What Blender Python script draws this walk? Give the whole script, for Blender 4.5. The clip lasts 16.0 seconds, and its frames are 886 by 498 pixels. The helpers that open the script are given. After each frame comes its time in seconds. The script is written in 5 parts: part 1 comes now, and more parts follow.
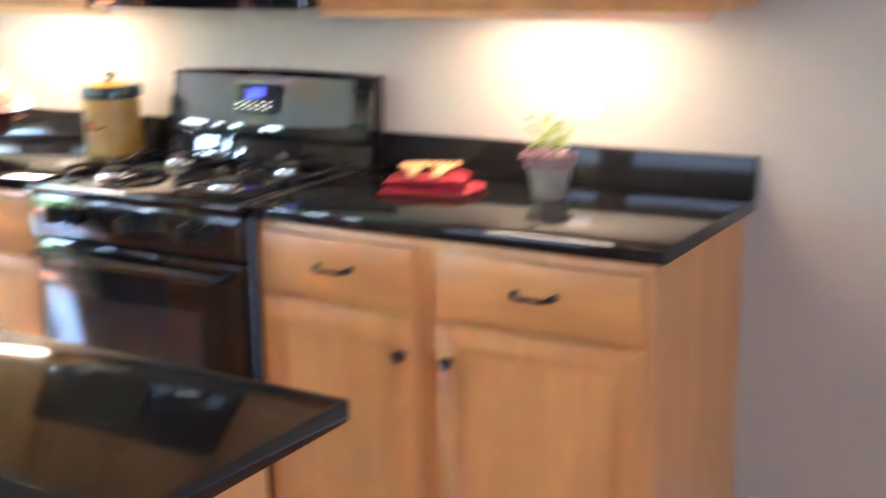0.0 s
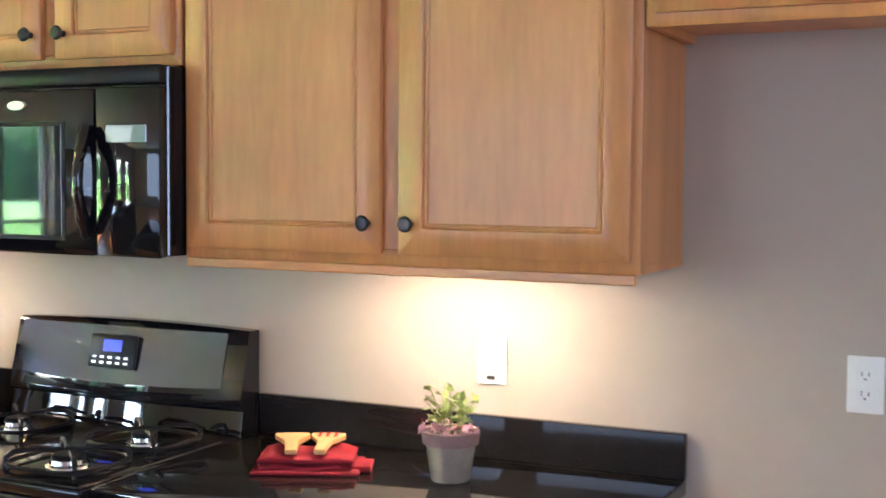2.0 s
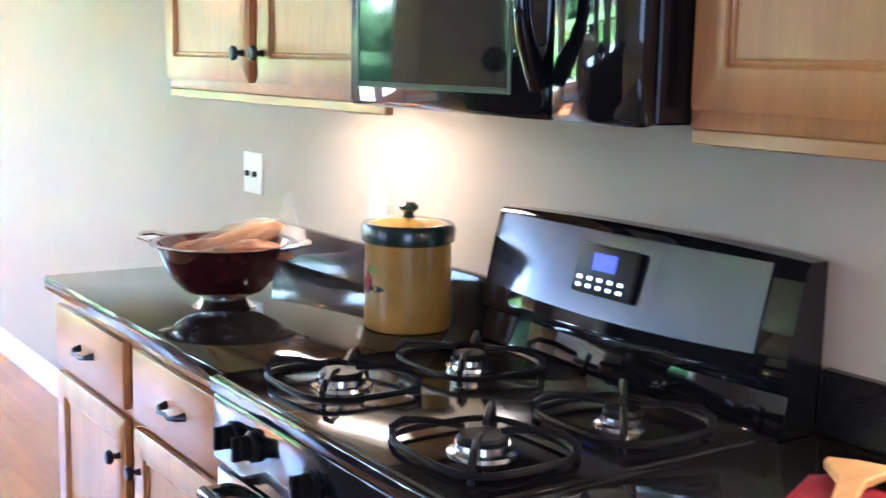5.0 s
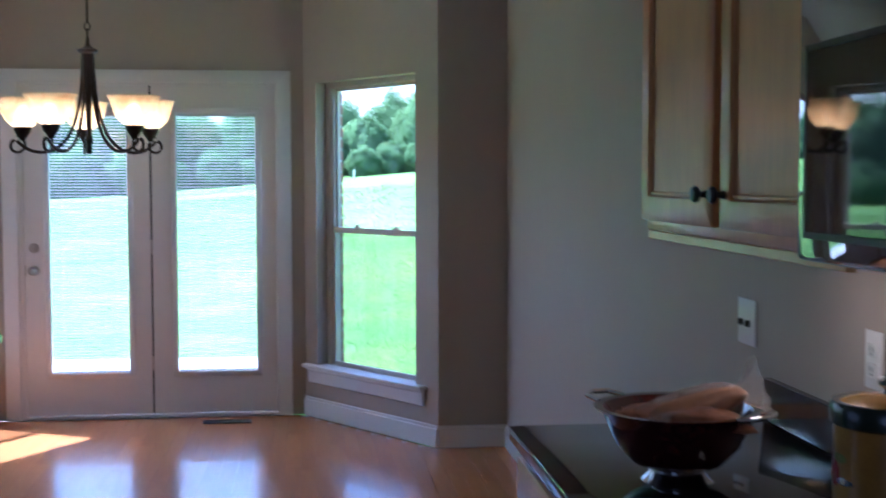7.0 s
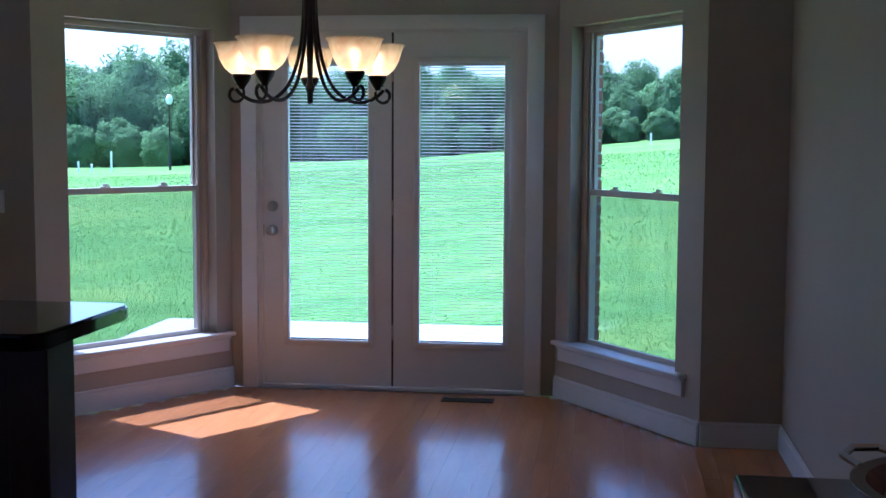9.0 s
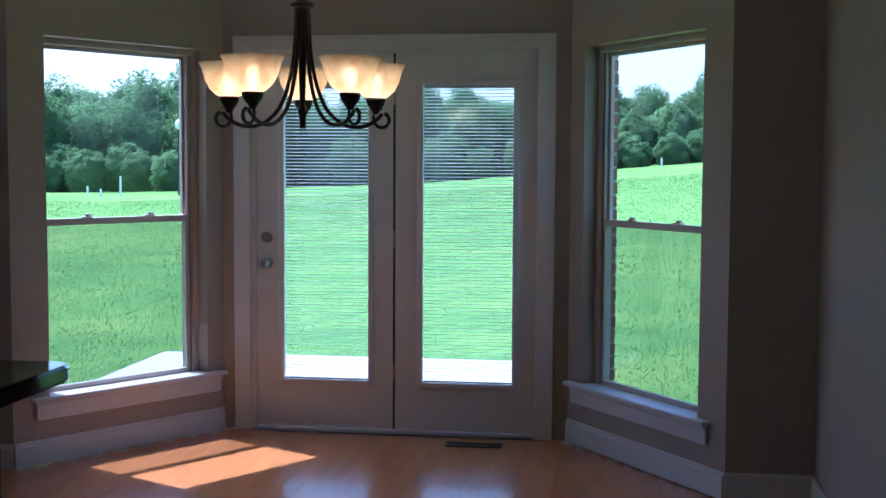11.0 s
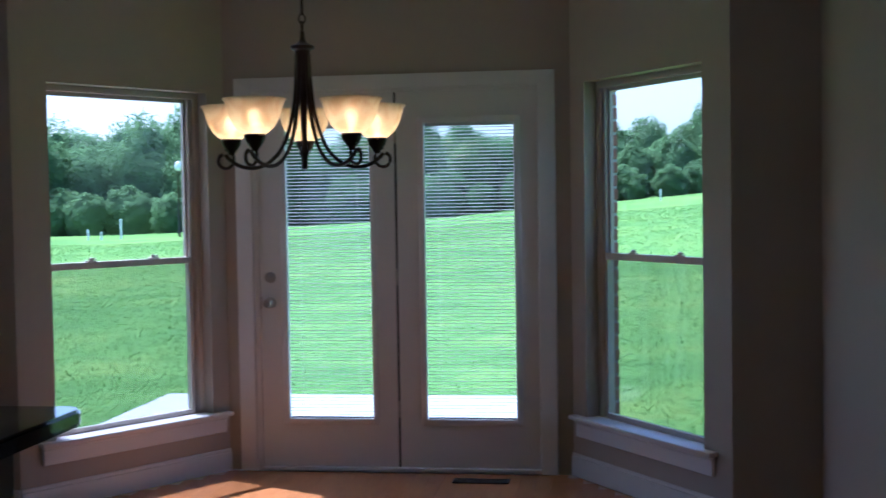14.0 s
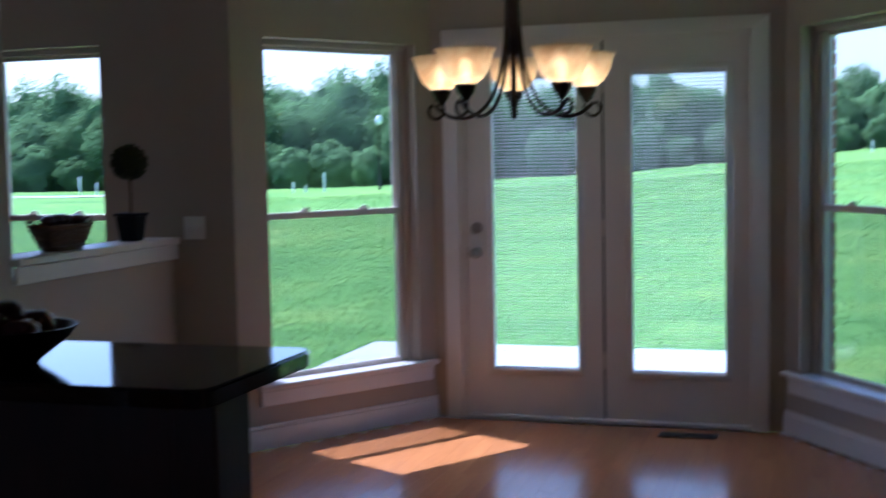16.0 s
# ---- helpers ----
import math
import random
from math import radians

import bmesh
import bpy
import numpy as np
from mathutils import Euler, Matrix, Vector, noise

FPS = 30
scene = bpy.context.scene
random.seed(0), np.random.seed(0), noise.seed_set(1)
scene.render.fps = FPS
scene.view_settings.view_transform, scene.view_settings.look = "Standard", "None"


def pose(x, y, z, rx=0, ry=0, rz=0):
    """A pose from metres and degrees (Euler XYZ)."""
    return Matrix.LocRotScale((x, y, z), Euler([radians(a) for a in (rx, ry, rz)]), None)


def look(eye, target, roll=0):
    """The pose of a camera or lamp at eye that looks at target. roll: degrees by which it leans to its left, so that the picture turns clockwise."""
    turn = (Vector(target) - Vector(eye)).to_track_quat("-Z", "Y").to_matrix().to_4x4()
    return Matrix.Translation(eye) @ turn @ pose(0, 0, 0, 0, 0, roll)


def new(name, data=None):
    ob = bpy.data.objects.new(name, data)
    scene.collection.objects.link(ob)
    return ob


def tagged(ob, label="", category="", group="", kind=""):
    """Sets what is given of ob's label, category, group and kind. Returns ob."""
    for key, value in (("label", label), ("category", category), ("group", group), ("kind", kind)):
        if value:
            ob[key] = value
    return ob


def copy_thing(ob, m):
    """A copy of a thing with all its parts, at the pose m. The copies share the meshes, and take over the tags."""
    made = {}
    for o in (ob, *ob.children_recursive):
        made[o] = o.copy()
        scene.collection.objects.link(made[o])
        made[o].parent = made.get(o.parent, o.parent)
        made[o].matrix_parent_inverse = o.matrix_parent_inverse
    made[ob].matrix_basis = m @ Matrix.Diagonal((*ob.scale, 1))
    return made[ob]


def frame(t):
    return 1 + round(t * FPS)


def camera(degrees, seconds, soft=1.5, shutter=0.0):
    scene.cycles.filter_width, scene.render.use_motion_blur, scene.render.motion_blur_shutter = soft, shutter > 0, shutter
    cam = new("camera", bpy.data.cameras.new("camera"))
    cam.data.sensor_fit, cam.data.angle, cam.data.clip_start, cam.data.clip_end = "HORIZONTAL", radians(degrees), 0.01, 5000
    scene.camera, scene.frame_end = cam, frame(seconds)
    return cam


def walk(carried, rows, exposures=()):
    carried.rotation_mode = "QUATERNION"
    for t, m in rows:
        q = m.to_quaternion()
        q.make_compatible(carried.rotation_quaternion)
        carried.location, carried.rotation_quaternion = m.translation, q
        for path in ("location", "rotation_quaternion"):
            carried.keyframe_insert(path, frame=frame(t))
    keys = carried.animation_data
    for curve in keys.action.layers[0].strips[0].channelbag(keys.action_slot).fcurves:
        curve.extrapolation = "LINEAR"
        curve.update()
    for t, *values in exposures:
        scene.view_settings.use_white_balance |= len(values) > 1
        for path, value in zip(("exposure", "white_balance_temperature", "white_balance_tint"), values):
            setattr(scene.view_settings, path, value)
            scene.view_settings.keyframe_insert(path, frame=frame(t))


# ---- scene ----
cam = camera(40.0, 16.0, soft=1.5, shutter=0.5)
PATH = [
    (0, (-2.924, -1.929, 1.501), (-1.255, -0.931, 1.039), -0.9),
    (0.2, (-2.956, -1.864, 1.452), (-1.177, -1.021, 1.104), 0.1),
    (0.5, (-2.937, -1.842, 1.496), (-1.142, -1.020, 1.178), -1.6),
    (1, (-2.854, -1.815, 1.507), (-1.033, -1.028, 1.265), -1.7),
    (1.5, (-2.685, -1.760, 1.512), (-0.871, -0.927, 1.381), -0.5),
    (2, (-2.566, -1.717, 1.562), (-0.762, -0.861, 1.448), 0.4),
    (2.5, (-2.443, -1.594, 1.566), (-0.726, -0.577, 1.445), -0.9),
    (3, (-2.264, -1.454, 1.565), (-0.575, -0.391, 1.423), -1.8),
    (3.5, (-2.124, -1.382, 1.527), (-0.511, -0.216, 1.326), -1.3),
    (3.7, (-2.056, -1.364, 1.521), (-0.516, -0.106, 1.301), -0.1),
    (5.8, (-1.267, -1.072, 1.439), (-0.554, 0.786, 1.203), 0.5),
    (6, (-1.257, -1.085, 1.465), (-0.679, 0.822, 1.268), 0.8),
    (6.5, (-1.165, -1.051, 1.492), (-0.785, 0.908, 1.337), 0.8),
    (7, (-1.113, -0.953, 1.502), (-0.889, 1.031, 1.386), -0.1),
    (7.5, (-1.076, -0.784, 1.523), (-0.943, 1.210, 1.449), -0.3),
    (8, (-1.028, -0.599, 1.500), (-0.950, 1.396, 1.379), -1.2),
    (8.5, (-0.913, -0.343, 1.488), (-1.005, 1.650, 1.348), 0.2),
    (9, (-0.860, -0.146, 1.459), (-1.120, 1.830, 1.283), 0.3),
    (9.5, (-0.889, 0.035, 1.489), (-1.118, 2.015, 1.329), 0.2),
    (9.7, (-0.893, 0.093, 1.449), (-1.108, 2.076, 1.301), -1.5),
    (11.8, (-0.878, 0.306, 1.483), (-1.185, 2.279, 1.364), 1.2),
    (12, (-0.869, 0.276, 1.472), (-1.092, 2.261, 1.374), 1.2),
    (12.5, (-0.831, 0.284, 1.475), (-0.993, 2.275, 1.377), 0.8),
    (13, (-0.849, 0.261, 1.495), (-0.995, 2.253, 1.397), 0.5),
    (13.5, (-0.880, 0.256, 1.522), (-1.035, 2.249, 1.438), 0.4),
    (14, (-0.896, 0.258, 1.478), (-1.174, 2.237, 1.401), -0.9),
    (14.5, (-0.898, 0.258, 1.486), (-1.242, 2.226, 1.396), -0.7),
    (15, (-0.893, 0.230, 1.495), (-1.331, 2.179, 1.403), -0.3),
    (15.5, (-0.911, 0.255, 1.502), (-1.355, 2.203, 1.417), 0.3),
    (16, (-0.949, 0.256, 1.465), (-1.541, 2.161, 1.317), -1.1),
]
EXPOSURES = [(0.0, 6.5, 5150, 17), (0.5, 6.35, 5150, 17), (2.0, 6.15, 5200, 17), (3.7, 6.2, 4950, 18), (5.8, 4.9, 4650, 23), (6.0, 4.6, 4600, 24), (6.5, 3.75, 4550, 24), (7.0, 2.75, 4450, 27), (7.5, 2.5, 4450, 28), (8.0, 2.3, 4450, 28), (8.5, 2.15, 4450, 27), (9.0, 1.75, 4350, 26), (9.7, 1.65, 4400, 25), (11.8, 1.5, 4530, 25), (16.0, 1.45, 4600, 26)]
walk(cam, [(t, look(e, g, r)) for t, e, g, r in PATH], EXPOSURES)

# ---- world, sun, large lights ----
SUN_DIR = Vector((-0.88 * 0.446, 0.47 * 0.446, 0.895))
world = bpy.data.worlds.new("world")
scene.world = world
world.use_nodes = True
wn = world.node_tree.nodes
sky = wn.new("ShaderNodeTexSky")
sky.sky_type = 'NISHITA'
sky.sun_disc = False
sky.sun_elevation = radians(63.5)
sky.sun_rotation = math.atan2(SUN_DIR.x, SUN_DIR.y)
sky.dust_density = 3.0
world.node_tree.links.new(sky.outputs[0], wn["Background"].inputs[0])
wn["Background"].inputs[1].default_value = 0.15
sun = bpy.data.lights.new("sun", 'SUN')
sun.energy, sun.angle, sun.color = 3.4, radians(0.6), (1.0, 0.95, 0.86)
new("sun", sun).matrix_world = look(SUN_DIR * 30, (0, 0, 0))


def area(name, eye, target, sx, sy, watts, color):
    d = bpy.data.lights.new(name, 'AREA')
    d.shape, d.size, d.size_y, d.energy, d.color = 'RECTANGLE', sx, sy, watts, color
    ob = new(name, d)
    ob.matrix_world = look(eye, target)
    return ob


# added sky-coloured fill lights, just inside the solid west and south walls
FILL_TINT = (0.76, 0.88, 1.0)
area("fill_light_west", (-8.97, 2.2, 1.5), (-4, 2.2, 1.5), 3.6, 1.9, 1.5, FILL_TINT)
area("fill_light_south", (-4.2, -5.47, 1.5), (-4.0, 0, 1.5), 3.0, 1.9, 2.6, FILL_TINT)
area("under_cabinet_light_a", (-0.20, -0.60, 1.367), (-0.19, -0.60, 0.9), 0.46, 0.05, 0.044, (1.0, 0.66, 0.32))
area("under_cabinet_light_b", (-0.20, 1.22, 1.367), (-0.19, 1.22, 0.9), 0.46, 0.05, 0.05, (1.0, 0.68, 0.34))


# ---- materials ----
def mat(name, color, rough=0.5, metal=0.0, var=0.12, scale=8.0, bump=0.0, bump_scale=120.0, stretch=(1, 1, 1), coat=0.0, spread=0.0, spec=0.5):
    m = bpy.data.materials.new(name)
    m.use_nodes = True
    nt = m.node_tree
    b = nt.nodes["Principled BSDF"]
    b.inputs["Roughness"].default_value = rough
    b.inputs["Metallic"].default_value = metal
    b.inputs["Coat Weight"].default_value = coat
    b.inputs["Coat Roughness"].default_value = 0.16 if name.startswith("maple") else 0.02
    b.inputs["Specular IOR Level"].default_value = spec
    tc = nt.nodes.new("ShaderNodeTexCoord")
    mp = nt.nodes.new("ShaderNodeMapping")
    mp.inputs["Scale"].default_value = stretch
    nt.links.new(tc.outputs["Object"], mp.inputs["Vector"])
    n1 = nt.nodes.new("ShaderNodeTexNoise")
    n1.inputs["Scale"].default_value = scale
    n1.inputs["Detail"].default_value = 6
    n2 = nt.nodes.new("ShaderNodeTexNoise")
    n2.inputs["Scale"].default_value = scale * 9
    n2.inputs["Detail"].default_value = 3
    for n in (n1, n2):
        nt.links.new(mp.outputs[0], n.inputs["Vector"])
    add = nt.nodes.new("ShaderNodeMath")
    add.operation = 'MULTIPLY_ADD'
    nt.links.new(n2.outputs[0], add.inputs[0])
    add.inputs[1].default_value = 0.45
    nt.links.new(n1.outputs[0], add.inputs[2])
    src = add.outputs[0]
    if spread:
        info = nt.nodes.new("ShaderNodeObjectInfo")
        a2 = nt.nodes.new("ShaderNodeMath")
        a2.operation = 'MULTIPLY_ADD'
        nt.links.new(info.outputs["Random"], a2.inputs[0])
        a2.inputs[1].default_value = spread
        nt.links.new(src, a2.inputs[2])
        src = a2.outputs[0]
    ramp = nt.nodes.new("ShaderNodeMapRange")
    ramp.inputs["From Min"].default_value = 0.45
    ramp.inputs["From Max"].default_value = 1.0 + spread
    ramp.inputs["To Min"].default_value = 1 - var
    ramp.inputs["To Max"].default_value = 1 + var
    nt.links.new(src, ramp.inputs["Value"])
    mul = nt.nodes.new("ShaderNodeVectorMath")
    mul.operation = 'SCALE'
    mul.inputs[0].default_value = color
    nt.links.new(ramp.outputs[0], mul.inputs["Scale"])
    nt.links.new(mul.outputs[0], b.inputs["Base Color"])
    if bump:
        n3 = nt.nodes.new("ShaderNodeTexNoise")
        n3.inputs["Scale"].default_value = bump_scale
        nt.links.new(mp.outputs[0], n3.inputs["Vector"])
        bp = nt.nodes.new("ShaderNodeBump")
        bp.inputs["Strength"].default_value = bump
        bp.inputs["Distance"].default_value = 0.004
        nt.links.new(n3.outputs[0], bp.inputs["Height"])
        nt.links.new(bp.outputs[0], b.inputs["Normal"])
    return m


M_WALL = mat("wall_paint", (0.43, 0.362, 0.285), 0.6, var=0.03, scale=2, bump=0.12, bump_scale=260)
M_CEIL = mat("ceiling_paint", (0.78, 0.77, 0.74), 0.8, var=0.03, scale=2, bump=0.1)
M_TRIM = mat("white_trim", (0.74, 0.72, 0.69), 0.4, var=0.03, scale=5, bump=0.02)
M_DOORW = mat("door_white", (0.74, 0.70, 0.67), 0.42, var=0.03, scale=5, bump=0.03, bump_scale=60)
M_VINYL = mat("window_vinyl", (0.55, 0.49, 0.42), 0.45, var=0.04, scale=6)
M_WOOD = mat("maple_wood", (0.61, 0.275, 0.085), 0.40, var=0.26, scale=2.6, bump=0.06, bump_scale=40, stretch=(6, 6, 0.7), coat=0.2, spread=0.3)
M_WOODH = mat("maple_wood_across", (0.61, 0.275, 0.085), 0.34, var=0.22, scale=2.6, bump=0.06, bump_scale=40, stretch=(6, 0.7, 6), coat=0.25, spread=0.3)
M_WOODP = mat("maple_panel", (0.64, 0.305, 0.100), 0.42, var=0.26, scale=2.0, bump=0.05, bump_scale=40, stretch=(4, 4, 0.6), coat=0.2, spread=0.3)
M_FLOOR = mat("floor_plank", (0.50, 0.20, 0.062), 0.24, var=0.2, scale=2.2, bump=0.05, bump_scale=30, stretch=(6, 0.6, 6), coat=0.25, spread=0.25)
M_FLOORB = mat("floor_gap", (0.34, 0.135, 0.042), 0.5, var=0.2)
M_BLACK = mat("black_gloss", (0.007, 0.007, 0.008), 0.03, var=0.1, spec=0.6)
M_BLACKS = mat("black_enamel", (0.011, 0.010, 0.011), 0.13, var=0.15, coat=0.4)
M_BLACKM = mat("black_matte", (0.012, 0.011, 0.011), 0.40, var=0.2, bump=0.1, spec=0.25)
M_STEEL = mat("dark_chrome_panel", (0.075, 0.08, 0.105), 0.2, metal=0.8, var=0.1, coat=0.3, spec=0.8)
M_CHROME = mat("chrome", (0.7, 0.7, 0.7), 0.18, metal=1.0, var=0.06)
M_NICKEL = mat("satin_nickel", (0.5, 0.45, 0.38), 0.3, metal=1.0, var=0.08)
M_IRON = mat("bronze_iron", (0.030, 0.018, 0.012), 0.4, metal=0.35, var=0.3, scale=30, bump=0.1)
M_KNOB = mat("dark_knob_metal", (0.06, 0.055, 0.055), 0.32, metal=0.7, var=0.3, scale=60)
M_PLATE = mat("white_plastic", (0.8, 0.79, 0.76), 0.35, var=0.02)
M_SLOT = mat("slot_dark", (0.04, 0.035, 0.03), 0.6, var=0.1)
M_RED = mat("red_cloth", (0.27, 0.006, 0.014), 0.85, var=0.25, scale=20, bump=0.5, bump_scale=350)
M_TAN = mat("beech_wood", (0.62, 0.35, 0.13), 0.5, var=0.15, scale=10, stretch=(1, 5, 5))
M_CLAY = mat("grey_clay_pot", (0.30, 0.23, 0.165), 0.8, var=0.2, scale=25, bump=0.2)
M_CLAYR = mat("mauve_clay_rim", (0.27, 0.15, 0.13), 0.8, var=0.2, scale=25, bump=0.2)
M_SOIL = mat("soil", (0.03, 0.02, 0.014), 0.9, var=0.4, scale=80, bump=0.6)
M_LEAF = mat("herb_leaf", (0.20, 0.25, 0.045), 0.5, var=0.35, scale=30)
M_PINK = mat("pink_petal", (0.55, 0.30, 0.33), 0.6, var=0.2, scale=30)
M_YEL = mat("yellow_glaze", (0.46, 0.25, 0.04), 0.28, var=0.2, scale=14, coat=0.3)
M_YELL = mat("yellow_lid_glaze", (0.55, 0.31, 0.05), 0.2, var=0.15, scale=14, coat=0.5)
M_GRN = mat("dark_green_glaze", (0.018, 0.035, 0.022), 0.25, var=0.2, coat=0.3)
M_COL = mat("dark_red_enamel", (0.05, 0.010, 0.010), 0.12, var=0.5, scale=40, coat=0.7)
M_BREAD = mat("bread_crust", (0.26, 0.11, 0.05), 0.7, var=0.35, scale=18, bump=0.3)
M_CRUST = mat("pale_crust", (0.42, 0.21, 0.09), 0.65, var=0.35, scale=22, bump=0.3)
M_CONC = mat("concrete", (0.52, 0.50, 0.47), 0.85, var=0.12, scale=3, bump=0.3)
M_BARK = mat("bark", (0.09, 0.065, 0.045), 0.9, var=0.3, scale=3, bump=0.6, bump_scale=15)
M_TREE = mat("tree_leaves", (0.150, 0.250, 0.100), 0.9, var=0.3, scale=0.5, spread=0.35, spec=0.1)
M_TREED = mat("tree_leaves_inner", (0.150, 0.250, 0.10), 0.9, var=0.3, scale=0.7, spread=0.2)
M_BRICK = mat("brick", (0.30, 0.13, 0.09), 0.85, var=0.3, scale=12, bump=0.5, spread=0.3)
M_WICK = mat("wicker", (0.10, 0.06, 0.035), 0.8, var=0.4, scale=60, bump=0.7, bump_scale=90)
M_TOPI = mat("topiary_leaves", (0.035, 0.05, 0.018), 0.8, var=0.4, scale=40)
M_GRASSB = mat("grass_blade", (0.125, 0.255, 0.050), 0.8, var=0.35, scale=5)
M_DARKW = mat("near_black_wood", (0.05, 0.03, 0.022), 0.45, var=0.25, scale=3, bump=0.06, stretch=(6, 6, 0.7))
M_ROAD = mat("road_surface", (0.42, 0.40, 0.37), 0.9, var=0.15, scale=0.8, bump=0.3)
M_PAD = mat("dark_fruit", (0.05, 0.008, 0.008), 0.3, var=0.4, scale=25)


def granite():
    m = mat("black_granite", (0.014, 0.013, 0.013), 0.06, var=0.5, scale=30, spec=0.4)
    nt = m.node_tree
    b = nt.nodes["Principled BSDF"]
    v = nt.nodes.new("ShaderNodeTexVoronoi")
    v.inputs["Scale"].default_value = 260
    tc = nt.nodes["Texture Coordinate"]
    nt.links.new(tc.outputs["Object"], v.inputs["Vector"])
    r = nt.nodes.new("ShaderNodeValToRGB")
    r.color_ramp.elements[0].color = (0.10, 0.085, 0.07, 1)
    r.color_ramp.elements[0].position = 0.05
    r.color_ramp.elements[1].color = (0.012, 0.011, 0.011, 1)
    r.color_ramp.elements[1].position = 0.22
    nt.links.new(v.outputs["Distance"], r.inputs[0])
    nt.links.new(r.outputs[0], b.inputs["Base Color"])
    return m


M_GRAN = granite()


def translucent(m, share):
    """Lets light through thin leaves and blades."""
    nt = m.node_tree
    b = nt.nodes["Principled BSDF"]
    t = nt.nodes.new("ShaderNodeBsdfTranslucent")
    nt.links.new(b.inputs["Base Color"].links[0].from_socket, t.inputs[0])
    mx = nt.nodes.new("ShaderNodeMixShader")
    mx.inputs[0].default_value = share
    nt.links.new(b.outputs[0], mx.inputs[1])
    nt.links.new(t.outputs[0], mx.inputs[2])
    nt.links.new(mx.outputs[0], nt.nodes["Material Output"].inputs[0])


translucent(M_GRASSB, 0.5)
translucent(M_TREE, 0.55)


def grass_ground():
    """Mown grass: clover-dark and sun-yellowed patches, tufts and fine blades."""
    m = mat("lawn", (0.090, 0.195, 0.036), 0.9, var=0.35, scale=0.35, bump=0.12, bump_scale=22, spec=0.1)
    nt = m.node_tree
    b = nt.nodes["Principled BSDF"]
    tc = nt.nodes["Texture Coordinate"]
    fac = None
    for scale, weight in ((0.09, 0.75), (0.7, 0.55), (4.5, 0.45), (24.0, 0.35)):
        n = nt.nodes.new("ShaderNodeTexNoise")
        n.inputs["Scale"].default_value = scale
        n.inputs["Detail"].default_value = 5
        nt.links.new(tc.outputs["Object"], n.inputs["Vector"])
        q = nt.nodes.new("ShaderNodeMath")
        q.operation = 'MULTIPLY_ADD'
        nt.links.new(n.outputs[0], q.inputs[0])
        q.inputs[1].default_value = weight
        if fac is None:
            q.inputs[2].default_value = -0.55
        else:
            nt.links.new(fac, q.inputs[2])
        fac = q.outputs[0]
    r = nt.nodes.new("ShaderNodeValToRGB")
    r.color_ramp.elements[0].color = (0.062, 0.150, 0.030, 1)
    r.color_ramp.elements[0].position = 0.22
    r.color_ramp.elements[1].color = (0.270, 0.350, 0.070, 1)
    r.color_ramp.elements[1].position = 0.82
    mid = r.color_ramp.elements.new(0.5)
    mid.color = (0.125, 0.245, 0.046, 1)
    nt.links.new(fac, r.inputs[0])
    nt.links.new(r.outputs[0], b.inputs["Base Color"])
    return m


M_LAWN = grass_ground()


def glass(name, tint=(1, 1, 1), rough=0.01):
    m = bpy.data.materials.new(name)
    m.use_nodes = True
    nt = m.node_tree
    out = nt.nodes["Material Output"]
    tr = nt.nodes.new("ShaderNodeBsdfTransparent")
    tr.inputs[0].default_value = (*tint, 1)
    gl = nt.nodes.new("ShaderNodeBsdfGlossy")
    gl.inputs["Roughness"].default_value = rough
    lw = nt.nodes.new("ShaderNodeLayerWeight")
    lw.inputs[0].default_value = 0.5
    pw = nt.nodes.new("ShaderNodeMath")
    pw.operation = 'POWER'
    pw.inputs[1].default_value = 4.0
    nt.links.new(lw.outputs["Facing"], pw.inputs[0])
    fr = nt.nodes.new("ShaderNodeMath")
    fr.operation = 'MULTIPLY_ADD'
    nt.links.new(pw.outputs[0], fr.inputs[0])
    fr.inputs[1].default_value = 0.5
    fr.inputs[2].default_value = 0.025
    mx = nt.nodes.new("ShaderNodeMixShader")
    nt.links.new(fr.outputs[0], mx.inputs[0])
    nt.links.new(tr.outputs[0], mx.inputs[1])
    nt.links.new(gl.outputs[0], mx.inputs[2])
    nt.links.new(mx.outputs[0], out.inputs[0])
    return m


M_GLASS = glass("window_glass", (0.95, 0.98, 0.97))


def screen_mesh():
    """Fine dark fibreglass insect screen, mostly open."""
    m = bpy.data.materials.new("insect_screen")
    m.use_nodes = True
    nt = m.node_tree
    d = nt.nodes["Principled BSDF"]
    d.inputs["Base Color"].default_value = (0.06, 0.06, 0.06, 1)
    d.inputs["Roughness"].default_value = 0.8
    t = nt.nodes.new("ShaderNodeBsdfTransparent")
    mx = nt.nodes.new("ShaderNodeMixShader")
    mx.inputs[0].default_value = 0.28
    nt.links.new(t.outputs[0], mx.inputs[1])
    nt.links.new(d.outputs[0], mx.inputs[2])
    nt.links.new(mx.outputs[0], nt.nodes["Material Output"].inputs[0])
    return m


M_SCREEN = screen_mesh()
M_PLASTIC = glass("clear_plastic_bag", (0.93, 0.9, 0.88), 0.22)
nt = M_PLASTIC.node_tree
milk = nt.nodes.new("ShaderNodeBsdfTranslucent")
milk.inputs[0].default_value = (0.85, 0.82, 0.78, 1)
both = nt.nodes.new("ShaderNodeMixShader")
both.inputs[0].default_value = 0.22
nt.links.new(nt.nodes["Material Output"].inputs[0].links[0].from_socket, both.inputs[1])
nt.links.new(milk.outputs[0], both.inputs[2])
nt.links.new(both.outputs[0], nt.nodes["Material Output"].inputs[0])


